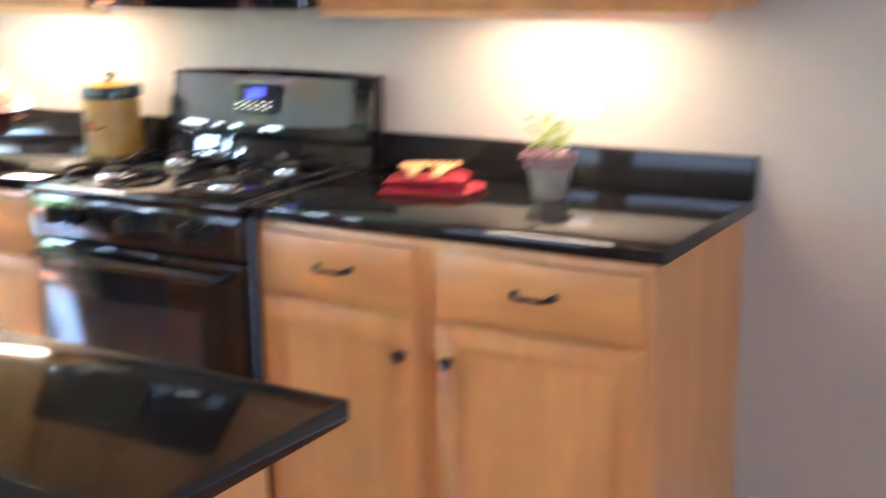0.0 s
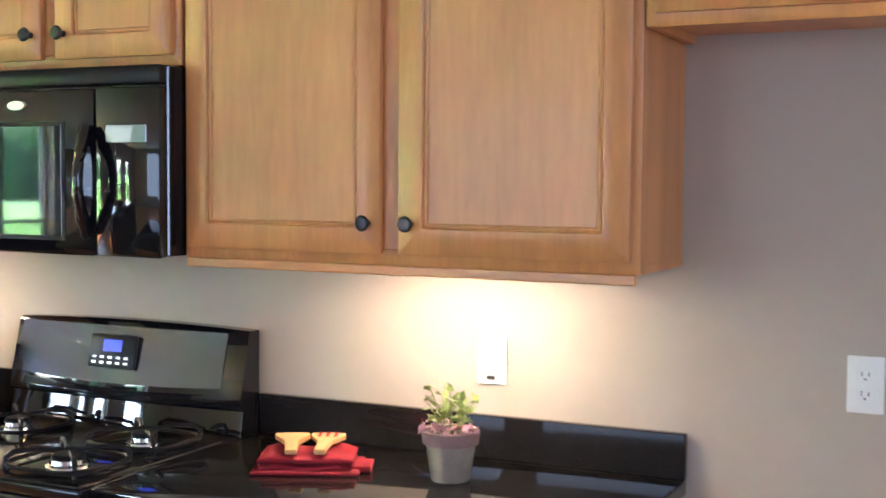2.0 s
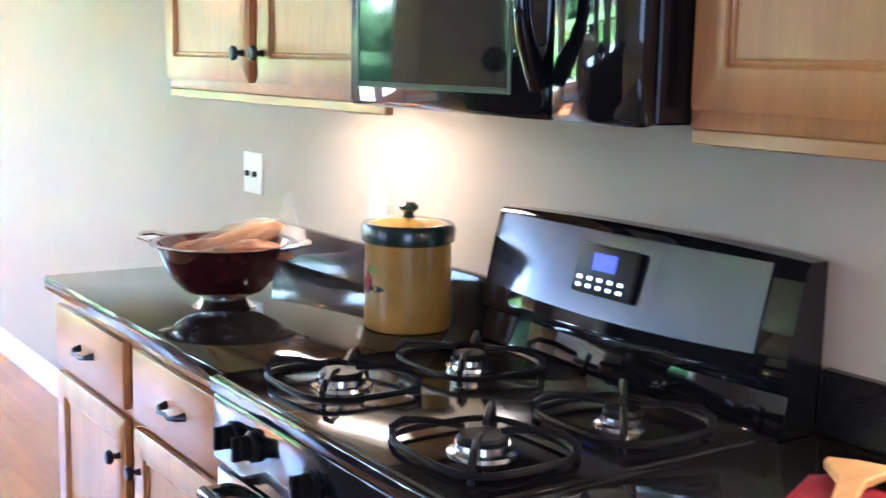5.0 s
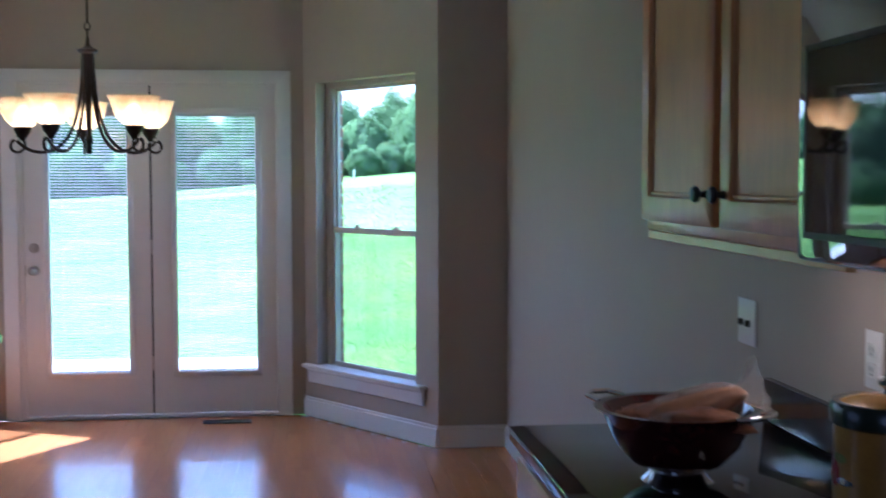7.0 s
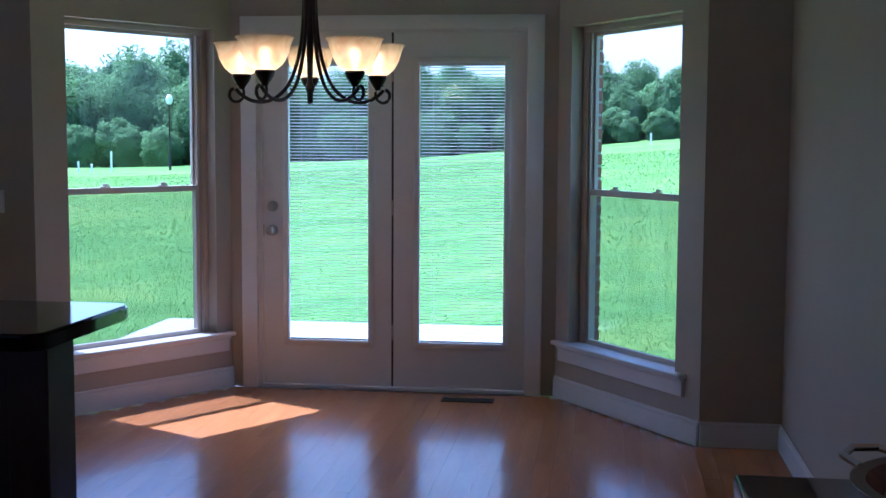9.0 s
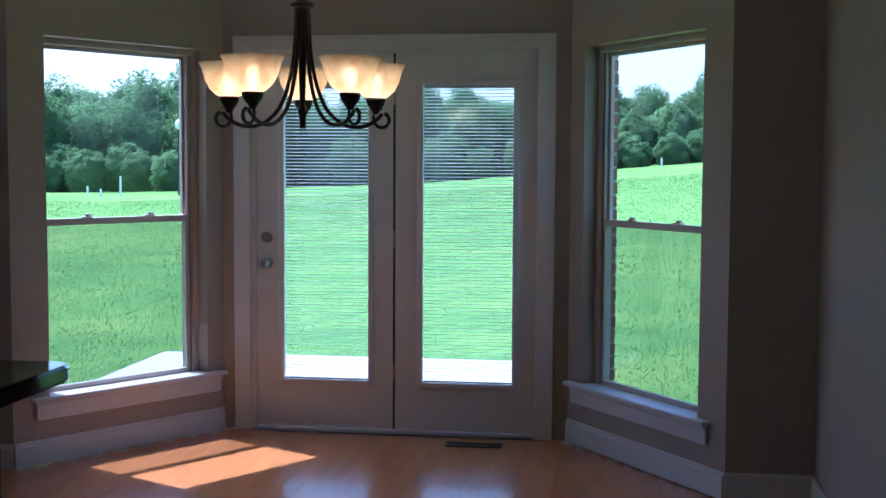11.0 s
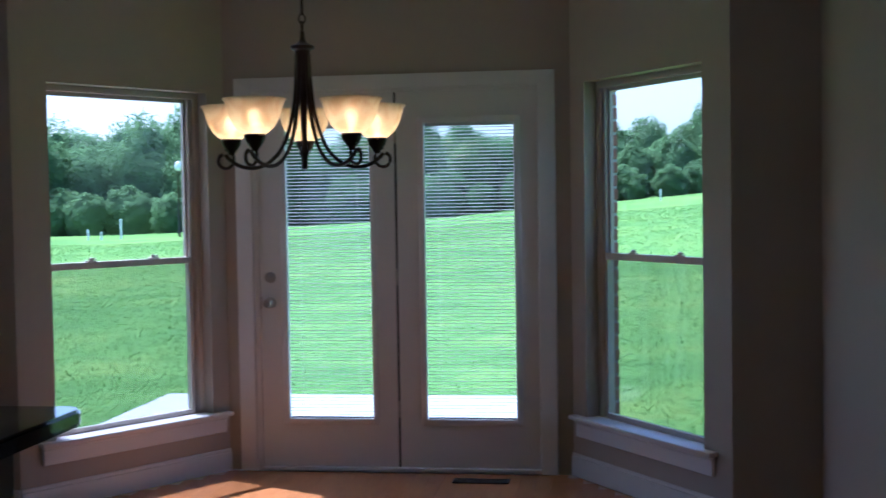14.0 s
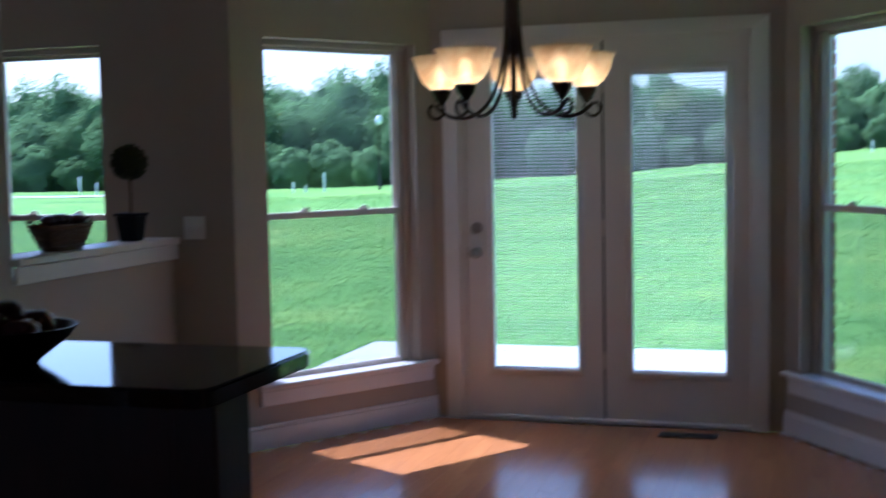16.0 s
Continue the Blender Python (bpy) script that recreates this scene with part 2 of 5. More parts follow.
def glow(name, color, strength, base=(0.8, 0.6, 0.35)):
    m = bpy.data.materials.new(name)
    m.use_nodes = True
    b = m.node_tree.nodes["Principled BSDF"]
    b.inputs["Base Color"].default_value = (*base, 1)
    b.inputs["Roughness"].default_value = 0.35
    b.inputs["Emission Color"].default_value = (*color, 1)
    b.inputs["Emission Strength"].default_value = strength
    return m


M_BULB = glow("bulb_glow", (1.0, 0.70, 0.36), 6.0)
M_LCD = glow("clock_display", (0.10, 0.12, 0.9), 0.02, (0.02, 0.02, 0.1))
M_LENS = glow("lamp_lens", (1.0, 0.78, 0.5), 0.8)


def shade_material():
    m = bpy.data.materials.new("alabaster_glass")
    m.use_nodes = True
    nt = m.node_tree
    out = nt.nodes["Material Output"]
    n = nt.nodes.new("ShaderNodeTexNoise")
    n.inputs["Scale"].default_value = 9
    n.inputs["Distortion"].default_value = 2.0
    tc = nt.nodes.new("ShaderNodeTexCoord")
    nt.links.new(tc.outputs["Object"], n.inputs["Vector"])
    r = nt.nodes.new("ShaderNodeValToRGB")
    r.color_ramp.elements[0].color = (0.80, 0.64, 0.42, 1)
    r.color_ramp.elements[0].position = 0.35
    r.color_ramp.elements[1].color = (0.95, 0.86, 0.68, 1)
    r.color_ramp.elements[1].position = 0.6
    nt.links.new(n.outputs[0], r.inputs[0])
    t = nt.nodes.new("ShaderNodeBsdfTranslucent")
    d = nt.nodes.new("ShaderNodeBsdfPrincipled")
    d.inputs["Roughness"].default_value = 0.3
    mx = nt.nodes.new("ShaderNodeMixShader")
    mx.inputs[0].default_value = 0.25
    nt.links.new(r.outputs[0], t.inputs[0])
    nt.links.new(r.outputs[0], d.inputs["Base Color"])
    nt.links.new(t.outputs[0], mx.inputs[1])
    nt.links.new(d.outputs[0], mx.inputs[2])
    rf = nt.nodes.new("ShaderNodeBsdfRefraction")
    rf.inputs["Color"].default_value = (1.0, 0.90, 0.72, 1)
    rf.inputs["Roughness"].default_value = 0.42
    rf.inputs["IOR"].default_value = 1.08
    m2 = nt.nodes.new("ShaderNodeMixShader")
    m2.inputs[0].default_value = 0.30
    nt.links.new(mx.outputs[0], m2.inputs[1])
    nt.links.new(rf.outputs[0], m2.inputs[2])
    nt.links.new(m2.outputs[0], out.inputs[0])
    return m


M_SHADE = shade_material()


# ---- mesh helpers ----
def bbox(x0, x1, y0, y1, z0, z1, bevel=0.0, bm=None, seg=1):
    """A box, bevelled, added to bm or to a new bmesh."""
    t = bmesh.new()
    bmesh.ops.create_cube(t, size=1)
    for v in t.verts:
        v.co = Vector(((x0 + x1) / 2 + v.co.x * abs(x1 - x0), (y0 + y1) / 2 + v.co.y * abs(y1 - y0), (z0 + z1) / 2 + v.co.z * abs(z1 - z0)))
    if bevel:
        bmesh.ops.bevel(t, geom=list(t.edges), offset=bevel, segments=seg, affect='EDGES', profile=0.5)
    return merge(bm, t)


def ring(axis_, d0, d1, a0, a1, z0, z1, s, bevel=0.0, bm=None, st=None, sb=None):
    """A rectangular frame in one piece; thick from d0 to d1 along x or y, members s wide (st at the top, sb at the bottom)."""
    st, sb = st or s, sb or s
    t = bmesh.new()
    o = [(a0, z0), (a1, z0), (a1, z1), (a0, z1)]
    i = [(a0 + s, z0 + sb), (a1 - s, z0 + sb), (a1 - s, z1 - st), (a0 + s, z1 - st)]
    q = []
    for d in (d0, d1):
        q.append([[t.verts.new((d, a, z) if axis_ == 'x' else (a, d, z)) for a, z in loop_] for loop_ in (o, i)])
    for k in range(4):
        n_ = (k + 1) % 4
        t.faces.new((q[0][0][k], q[0][0][n_], q[0][1][n_], q[0][1][k]))
        t.faces.new((q[1][0][k], q[1][0][n_], q[1][1][n_], q[1][1][k]))
        t.faces.new((q[0][0][k], q[0][0][n_], q[1][0][n_], q[1][0][k]))
        t.faces.new((q[0][1][k], q[0][1][n_], q[1][1][n_], q[1][1][k]))
    bmesh.ops.recalc_face_normals(t, faces=list(t.faces))
    if bevel:
        bmesh.ops.bevel(t, geom=list(t.edges), offset=bevel, segments=1, affect='EDGES')
    return merge(bm, t)


def merge(bm, t, m=None):
    if m is not None:
        t.transform(m)
    if bm is None:
        return t
    me = bpy.data.meshes.new("tmp")
    t.to_mesh(me)
    t.free()
    bm.from_mesh(me)
    bpy.data.meshes.remove(me)
    return bm


def lathe(profile, seg=28, m=None, bm=None):
    t = bmesh.new()
    rings = []
    for r, z in profile:
        rings.append([t.verts.new((r * math.cos(2 * math.pi * k / seg), r * math.sin(2 * math.pi * k / seg), z)) for k in range(seg)] if r > 1e-5 else [t.verts.new((0, 0, z))])
    for a, b in zip(rings, rings[1:]):
        for k in range(seg):
            q = (k + 1) % seg
            if len(a) == 1 and len(b) == 1:
                continue
            if len(a) == 1:
                t.faces.new((a[0], b[q], b[k]))
            elif len(b) == 1:
                t.faces.new((a[k], a[q], b[0]))
            else:
                t.faces.new((a[k], a[q], b[q], b[k]))
    bmesh.ops.recalc_face_normals(t, faces=list(t.faces))
    return merge(bm, t, m)


def tube(points, radius, seg=8, bm=None, m=None):
    """A round bar along points; radius a number or one per point."""
    t = bmesh.new()
    pts = [Vector(p) for p in points]
    rings = []
    up = Vector((0.31, 0.17, 0.93))
    for i, p in enumerate(pts):
        d = (pts[min(i + 1, len(pts) - 1)] - pts[max(i - 1, 0)]).normalized()
        a = d.cross(up)
        if a.length < 0.05:
            a = d.cross(Vector((1, 0, 0)))
        a.normalize()
        b = d.cross(a)
        r = radius[i] if isinstance(radius, (list, tuple)) else radius
        rings.append([t.verts.new(p + r * (math.cos(2 * math.pi * k / seg) * a + math.sin(2 * math.pi * k / seg) * b)) for k in range(seg)])
    for a, b in zip(rings, rings[1:]):
        for k in range(seg):
            t.faces.new((a[k], a[(k + 1) % seg], b[(k + 1) % seg], b[k]))
    t.faces.new(rings[0])
    t.faces.new(rings[-1])
    bmesh.ops.recalc_face_normals(t, faces=list(t.faces))
    return merge(bm, t, m)


def mesh_of(name, bm, material, smooth=35):
    me = bpy.data.meshes.new(name)
    bm.to_mesh(me)
    bm.free()
    me.materials.append(material)
    if smooth:
        me.polygons.foreach_set("use_smooth", [True] * len(me.polygons))
        me.set_sharp_from_angle(angle=radians(smooth))
    return me


def thing(name, base, label, category, group="", kind=""):
    e = new(name)
    e.location = base
    e["base"] = 1
    return tagged(e, label, category, group, kind)


def part(name, bm, material, parent, label="", smooth=35):
    """One mesh object, given in world coordinates, under a thing or a part."""
    ob = new(name, mesh_of(name, bm, material, smooth))
    ob.parent = parent
    if parent.type == 'EMPTY':
        ob.matrix_parent_inverse = Matrix.Translation(-parent.location)
    return tagged(ob, label) if label else ob


def solid(name, bm, material, label, category, kind="", group="", smooth=35):
    return tagged(new(name, mesh_of(name, bm, material, smooth)), label, category, group, kind)


# ---- structure ----
BAY = [(-4.07, 5.73), (-3.735, 5.73), (-3.03, 6.79), (-1.12, 6.79), (-0.385, 5.73), (0.0, 5.73)]
CEIL = 2.70


def frame_of(p0, p1):
    d = Vector((p1[0] - p0[0], p1[1] - p0[1], 0))
    return Matrix.Translation((p0[0], p0[1], 0)) @ Matrix.Rotation(math.atan2(d.y, d.x), 4, 'Z'), d.length


def wall(name, p0, p1, openings, label, thick=0.14, z1=CEIL, a=0.0, b=0.0, material=None):
    """A wall from p0 to p1, thick on its outer side, with openings (s0, s1, z0, z1) cut through."""
    m, length = frame_of(p0, p1)
    bm = bmesh.new()
    s = -a
    for s0, s1, za, zb in sorted(openings):
        bbox(s, s0, 0, thick, 0, z1, bm=bm)
        if za > 0:
            bbox(s0, s1, 0, thick, 0, za, bm=bm)
        if zb < z1:
            bbox(s0, s1, 0, thick, zb, z1, bm=bm)
        s = s1
    bbox(s, length + b, 0, thick, 0, z1, bm=bm)
    bm.transform(m)
    return solid(name, bm, material or M_WALL, label, "wall", kind="structure", smooth=0)


W0, W1 = 0.195, 1.158       # window opening along a bay wall
WZ0, WZ1, WMID = 0.315, 2.095, 1.185
wall("wall_bay_left", BAY[1], BAY[2], [(W0, W1, WZ0, WZ1)], "greige painted bay wall with a tall window", b=0.05)
wall("wall_bay_right", BAY[3], BAY[4], [(1.29 - W1, 1.29 - W0, WZ0, WZ1)], "greige painted bay wall with a tall window", a=0.05)
wall("wall_bay_door", BAY[2], BAY[3], [(0.105, 1.815, 0.0, 2.12)], "greige painted bay wall around the patio doors")
wall("wall_return_right", BAY[4], (0.0, 5.73), [], "greige painted return wall beside the bay")
wall("wall_return_left", (-4.07, 5.73), BAY[1], [], "greige painted return wall beside the bay")
wall("wall_kitchen", (0.0, 5.87), (0.0, -5.5), [], "greige painted kitchen wall behind the cabinets")
# south and west walls have no openings; the added fill lights stand before them
wall("wall_south", (0.0, -5.5), (-9.0, -5.5), [], "plain greige painted south wall")
wall("wall_west", (-9.0, -5.5), (-9.0, 5.9), [], "plain greige painted west living room wall")
wall("wall_north_living", (-9.0, 5.9), (-4.07, 5.9), [(1.2, 2.0, WZ0, WZ1), (2.62, 3.55, WZ0, WZ1), (3.70, 4.42, WZ0, WZ1)], "greige painted living room wall with a tall window")
# partition with the pass-through above a ledge
bm = bbox(-4.21, -4.07, 4.42, 5.895, 0, 1.0)
solid("wall_half", bm, M_WALL, "greige painted half wall under a white ledge", "wall", "structure", smooth=0)
bm = bbox(-4.21, -4.07, 4.30, 4.42, 0, CEIL)
bbox(-4.21, -4.07, 4.42, 5.895, 2.45, CEIL, bm=bm)
solid("wall_partition", bm, M_WALL, "greige painted partition with a pass-through", "wall", "structure", smooth=0)
bm = bbox(-4.25, -4.035, 4.425, 5.725, 1.06, 1.095, 0.006)
bbox(-4.068, -4.048, 4.425, 5.725, 0.985, 1.058, 0.004, bm=bm)
solid("ledge_trim", bm, M_TRIM, "white painted wooden ledge on the half wall", "ledge", "structure")

bm = bmesh.new()
vs = [bm.verts.new((x, y, CEIL)) for x, y in ((-9.1, -5.6), (0.1, -5.6), (0.1, 5.80), (-0.36, 5.80), (-1.09, 6.86), (-3.06, 6.86), (-3.76, 5.80), (-4.1, 5.96), (-9.1, 5.96))]
bm.faces.new(vs)
r = bmesh.ops.extrude_face_region(bm, geom=list(bm.faces))
for v in r["geom"]:
    if isinstance(v, bmesh.types.BMVert):
        v.co.z += 0.15
bmesh.ops.recalc_face_normals(bm, faces=list(bm.faces))
solid("ceiling", bm, M_CEIL, "flat white painted ceiling", "ceiling", "structure", smooth=0)

bm = bmesh.new()
vs = [bm.verts.new((x, y, -0.016)) for x, y in ((-9.1, -5.6), (0.1, -5.6), (0.1, 5.80), (-0.40, 5.80), (-1.10, 6.86), (-3.05, 6.86), (-3.74, 5.80), (-4.1, 5.96), (-9.1, 5.96))]
bm.faces.new(vs)
r = bmesh.ops.extrude_face_region(bm, geom=list(bm.faces))
for v in r["geom"]:
    if isinstance(v, bmesh.types.BMVert):
        v.co.z -= 0.12
bmesh.ops.recalc_face_normals(bm, faces=list(bm.faces))
FLOOR = solid("floor", bm, M_FLOORB, "honey-coloured polished wooden plank floor", "floor", "structure", smooth=0)


def baseboard(p0, p1, a=0.0, b=0.0):
    m, length = frame_of(p0, p1)
    bm = bbox(-a, length + b, -0.016, -0.002, 0.0, 0.105, 0.003)
    bbox(-a, length + b, -0.011, -0.002, 0.105, 0.125, 0.004, bm=bm)
    bm.transform(m)
    solid("baseboard", bm, M_TRIM, "white painted baseboard along the wall", "baseboard", "structure")


baseboard(BAY[1], BAY[2])
baseboard(BAY[3], BAY[4])
baseboard(BAY[4], BAY[5])
baseboard(BAY[0], BAY[1])
baseboard((0, 5.71), (0, 1.86))
baseboard((0, -1.09), (0, -5.5))


def window(name, p0, p1, s0, s1, label, track=0):
    """A double-hung window in the opening s0 to s1, with stool and apron."""
    m, length = frame_of(p0, p1)
    w = thing(name, m @ Vector(((s0 + s1) / 2, 0.07, WZ0)), label, "window", kind="structure")
    f = 0.034

    def put(n, bm, ma, parent, lab="", sm=35):
        bm.transform(m)
        return part(n, bm, ma, parent, lab, sm)
    bm = ring('y', 0.075, 0.135, s0, s1, WZ0, WZ1, f, 0.003, sb=0.02)
    put("window_frame", bm, M_VINYL, w)
    lo, hi = (0.034 if track < 0 else 0.0), (0.034 if track > 0 else 0.0)
    if track:
        e = s0 + f + 0.0005 if track < 0 else s1 - f - 0.0345
        bm = bbox(e, e + 0.012, 0.080, 0.133, WZ0 + 0.021, WZ1 - f - 0.001, 0.001)
        bbox(e, e + 0.034, 0.100, 0.133, WZ0 + 0.021, WZ1 - f - 0.001, 0.001, bm=bm)
        bbox(e + 0.026, e + 0.034, 0.084, 0.100, WZ0 + 0.021, WZ1 - f - 0.001, 0.001, bm=bm)
        put("sash_track", bm, M_VINYL, w)
    for n, za, zb, d in (("lower_sash", WZ0 + 0.02, WMID + 0.015, 0.078), ("upper_sash", WMID - 0.02, WZ1 - f, 0.104)):
        g = 0.014
        a, b = s0 + f + 0.001 + lo, s1 - f - 0.001 - hi
        bm = ring('y', d, d + 0.024, a, b, za, zb, g, 0.002, st=0.034 if n == "lower_sash" else 0.02, sb=0.024 if n == "lower_sash" else 0.034)
        sash = put(n, bm, M_VINYL, w)
        pane = put("pane", bbox(a + g, b - g, d + 0.010, d + 0.014, za + 0.02, zb - 0.02), M_GLASS, sash, "clear window glass", 0)
        pane.visible_shadow = False
        if n == "lower_sash":
            for k in (0.28, 0.72):
                c = a + (b - a) * k
                bm = bbox(c - 0.03, c + 0.03, d - 0.004, d + 0.016, zb + 0.001, zb + 0.008, 0.002)
                lathe([(0.0, 0), (0.012, 0), (0.012, 0.012), (0.0, 0.014)], 10, Matrix.Translation((c, d + 0.006, zb + 0.008)), bm)
                bbox(c - 0.004, c + 0.028, d, d + 0.01, zb + 0.012, zb + 0.019, 0.002, bm=bm)
                put("sash_lock", bm, M_VINYL, sash)
    put("insect_screen", bbox(s0 + f, s1 - f, 0.1305, 0.1312, WZ0 + 0.02, WMID), M_SCREEN, w, "dark insect screen outside the lower sash", 0)
    bm = bbox(s0 - 0.10, s1 + 0.10, -0.055, -0.002, WZ0 - 0.002, WZ0 + 0.020, 0.005, seg=2)
    bbox(s0 + 0.002, s1 - 0.002, -0.01, 0.074, WZ0 + 0.001, WZ0 + 0.018, 0.002, bm=bm)
    put("window_sill", bm, M_TRIM, w)
    bm = bbox(s0 - 0.08, s1 + 0.08, -0.020, -0.002, WZ0 - 0.095, WZ0 - 0.003, 0.004)
    bbox(s0 - 0.085, s1 + 0.085, -0.030, -0.002, WZ0 - 0.022, WZ0 - 0.004, 0.006, bm=bm)
    put("window_apron", bm, M_TRIM, w)
    return w


window("window_1", BAY[1], BAY[2], W0, W1, "double-hung window with beige frame and white sill", 1)
window("window_2", BAY[3], BAY[4], 1.29 - W1, 1.29 - W0, "double-hung window with beige frame and white sill", -1)
for nm, a, b in (("window_3", 3.70, 4.42), ("window_4", 2.62, 3.55), ("window_5", 1.2, 2.0)):
    window(nm, (-9.0, 5.9), (-4.07, 5.9), a, b, "double-hung living room window with beige frame")

# patio doors: one opening leaf and one fixed, with blinds between the panes
DX0, DX1, DY = -2.93, -1.20, 6.79
doors = thing("door_1", (-2.065, DY, 0), "white French patio doors with built-in mini blinds", "door", kind="structure")
bm = ring('y', DY - 0.020, DY - 0.002, -2.965, -1.200, -0.3, 2.175, 0.095, 0.004, st=0.078)
for v in bm.verts:
    v.co.z = max(v.co.z, 0.001)
part("casing", bm, M_DOORW, doors)
bm = bbox(-2.925, -2.842, DY, DY + 0.12, 0, 2.12, 0.002)
bbox(-1.295, -1.2155, DY, DY + 0.12, 0, 2.12, 0.002, bm=bm)
bbox(-2.842, -1.295, DY, DY + 0.12, 2.08, 2.12, 0.002, bm=bm)
bbox(-2.842, -1.295, DY - 0.004, DY + 0.13, 0.0, 0.022, 0.003, bm=bm)
part("door_frame", bm, M_DOORW, doors)
GZ0, GZ1 = 0.288, 1.91
slat_mesh = None
slats = []
for lx0, lx1, gx0, gx1, handed in ((-2.8415, -2.0775, -2.69, -2.21, True), (-2.0645, -1.2955, -1.915, -1.42, False)):
    y0, y1 = DY + 0.012, DY + 0.056
    bm = bmesh.new()
    for q in ((lx0, gx0, 0.026, 2.0795), (gx1, lx1, 0.026, 2.0795), (gx0, gx1, 0.026, GZ0), (gx0, gx1, GZ1, 2.0795)):
        bbox(q[0], q[1], y0, y1, q[2], q[3], bm=bm)
    bmesh.ops.remove_doubles(bm, verts=list(bm.verts), dist=0.0005)
    leaf = part("leaf", bm, M_DOORW, doors)
    e = 0.03
    bm = ring('y', y0 - 0.012, y0 - 0.001, gx0 - e, gx1 + e, GZ0 - e, GZ1 + e, e + 0.004, 0.004)
    part("glass_trim", bm, M_DOORW, leaf)
    for n, yy in (("inner_pane", y0 + 0.006), ("outer_pane", y1 - 0.008)):
        p = part(n, bbox(gx0 + 0.003, gx1 - 0.003, yy, yy + 0.003, GZ0, GZ1), M_GLASS, leaf, "clear door glass", 0)
        p.visible_shadow = False
    slats.append((leaf, gx0, gx1, (y0 + y1) / 2))
    bm = bbox(gx0 + 0.004, gx1 - 0.004, (y0 + y1) / 2 - 0.008, (y0 + y1) / 2 + 0.008, GZ1 - 0.02, GZ1 - 0.002, 0.002)
    part("blind_headrail", bm, M_DOORW, leaf)
    bm = bbox(gx0 + 0.006, gx1 - 0.006, (y0 + y1) / 2 - 0.006, (y0 + y1) / 2 + 0.006, GZ0 + 0.002, GZ0 + 0.012, 0.002)
    part("blind_bottom_rail", bm, M_DOORW, leaf)
    bm = bmesh.new()
    for k in (0.16, 0.84):
        x = gx0 + (gx1 - gx0) * k
        tube([(x, (y0 + y1) / 2 - 0.008, GZ0 + 0.01), (x, (y0 + y1) / 2 - 0.008, GZ1 - 0.02)], 0.0008, 4, bm)
    part("blind_cord", bm, M_DOORW, leaf)
    if handed:
        R = Matrix.Rotation(radians(90), 4, 'X')
        for z, prof, n in ((0.935, [(0, 0.075), (0.016, 0.074), (0.026, 0.062), (0.027, 0.05), (0.018, 0.038), (0.011, 0.03), (0.011, 0.012), (0.031, 0.010), (0.032, 0.0), (0, 0)], "door_knob"),
                           (1.075, [(0, 0.022), (0.014, 0.022), (0.016, 0.014), (0.029, 0.012), (0.031, 0.0), (0, 0)], "deadbolt")):
            part(n, lathe(prof, 24, Matrix.Translation((-2.785, y0, z)) @ R), M_NICKEL, leaf, "satin nickel " + n.replace("_", " "))
        part("latch_plate", bbox(-2.842, -2.834, y0 - 0.003, y0 + 0.02, 0.90, 0.97, 0.002), M_NICKEL, leaf)
for k, z in enumerate((0.30, 1.03, 1.80)):
    part("hinge", tube([(-2.071, DY + 0.008, z), (-2.071, DY + 0.008, z + 0.09)], 0.006, 8), M_NICKEL, doors)
part("astragal", bbox(-2.0765, -2.0655, DY + 0.014, DY + 0.055, 0.026, 2.0795, 0.001), M_SLOT, doors)

# floor vent
vent = thing("floor_vent", (-1.60, 6.59, 0.0), "brown metal floor vent near the patio doors", "vent")
bm = bbox(-1.75, -1.455, 6.545, 6.555, 0.001, 0.006, 0.001)
bbox(-1.75, -1.455, 6.635, 6.645, 0.001, 0.006, 0.001, bm=bm)
bbox(-1.75, -1.74, 6.555, 6.635, 0.001, 0.006, bm=bm)
bbox(-1.465, -1.455, 6.555, 6.635, 0.001, 0.006, bm=bm)
part("rim", bm, M_IRON, vent)
part("backing", bbox(-1.742, -1.463, 6.553, 6.637, 0.0008, 0.002), M_SLOT, vent)
for k in range(18):
    x = -1.735 + k * 0.0155
    part("louvre", bbox(x, x + 0.006, 6.556, 6.634, 0.002, 0.0055), M_IRON, vent, smooth=0)

# ---- kitchen cabinets ----
def knob(x, y, z, parent):
    R = Matrix.Translation((x, y, z)) @ Matrix.Rotation(radians(-90), 4, 'Y')
    part("knob", lathe([(0, 0.0), (0.008, 0.0), (0.006, 0.008), (0.006, 0.014), (0.015, 0.019), (0.017, 0.024), (0.013, 0.030), (0, 0.032)], 18, R), M_KNOB, parent, "dark pewter round knob")


def pull(x, y, z, parent):
    pts = [(x, y - 0.048, z), (x - 0.018, y - 0.044, z - 0.002), (x - 0.025, y - 0.025, z - 0.006), (x - 0.022, y, z - 0.004), (x - 0.025, y + 0.025, z - 0.006), (x - 0.018, y + 0.044, z - 0.002), (x, y + 0.048, z)]
    part("pull", tube(pts, [0.009, 0.006, 0.0045, 0.004, 0.0045, 0.006, 0.009], 10), M_KNOB, parent, "dark pewter bail pull")


def panel_door(name, x, y0, y1, z0, z1, parent, knob_at):
    """A framed door whose face is at x, with a recessed panel."""
    s = 0.056
    d = part(name, ring('x', x, x + 0.019, y0, y1, z0, z1, s, 0.003), M_WOOD, parent)
    part("panel", bbox(x + 0.009, x + 0.016, y0 + s - 0.002, y1 - s + 0.002, z0 + s - 0.002, z1 - s + 0.002), M_WOODP, d)
    b = 0.010
    bm = ring('x', x + 0.004, x + 0.010, y0 + s, y1 - s, z0 + s, z1 - s, b, 0.003)
    part("bead", bm, M_WOOD, d)
    if knob_at:
        knob(x, knob_at[0], knob_at[1], d)
    return d


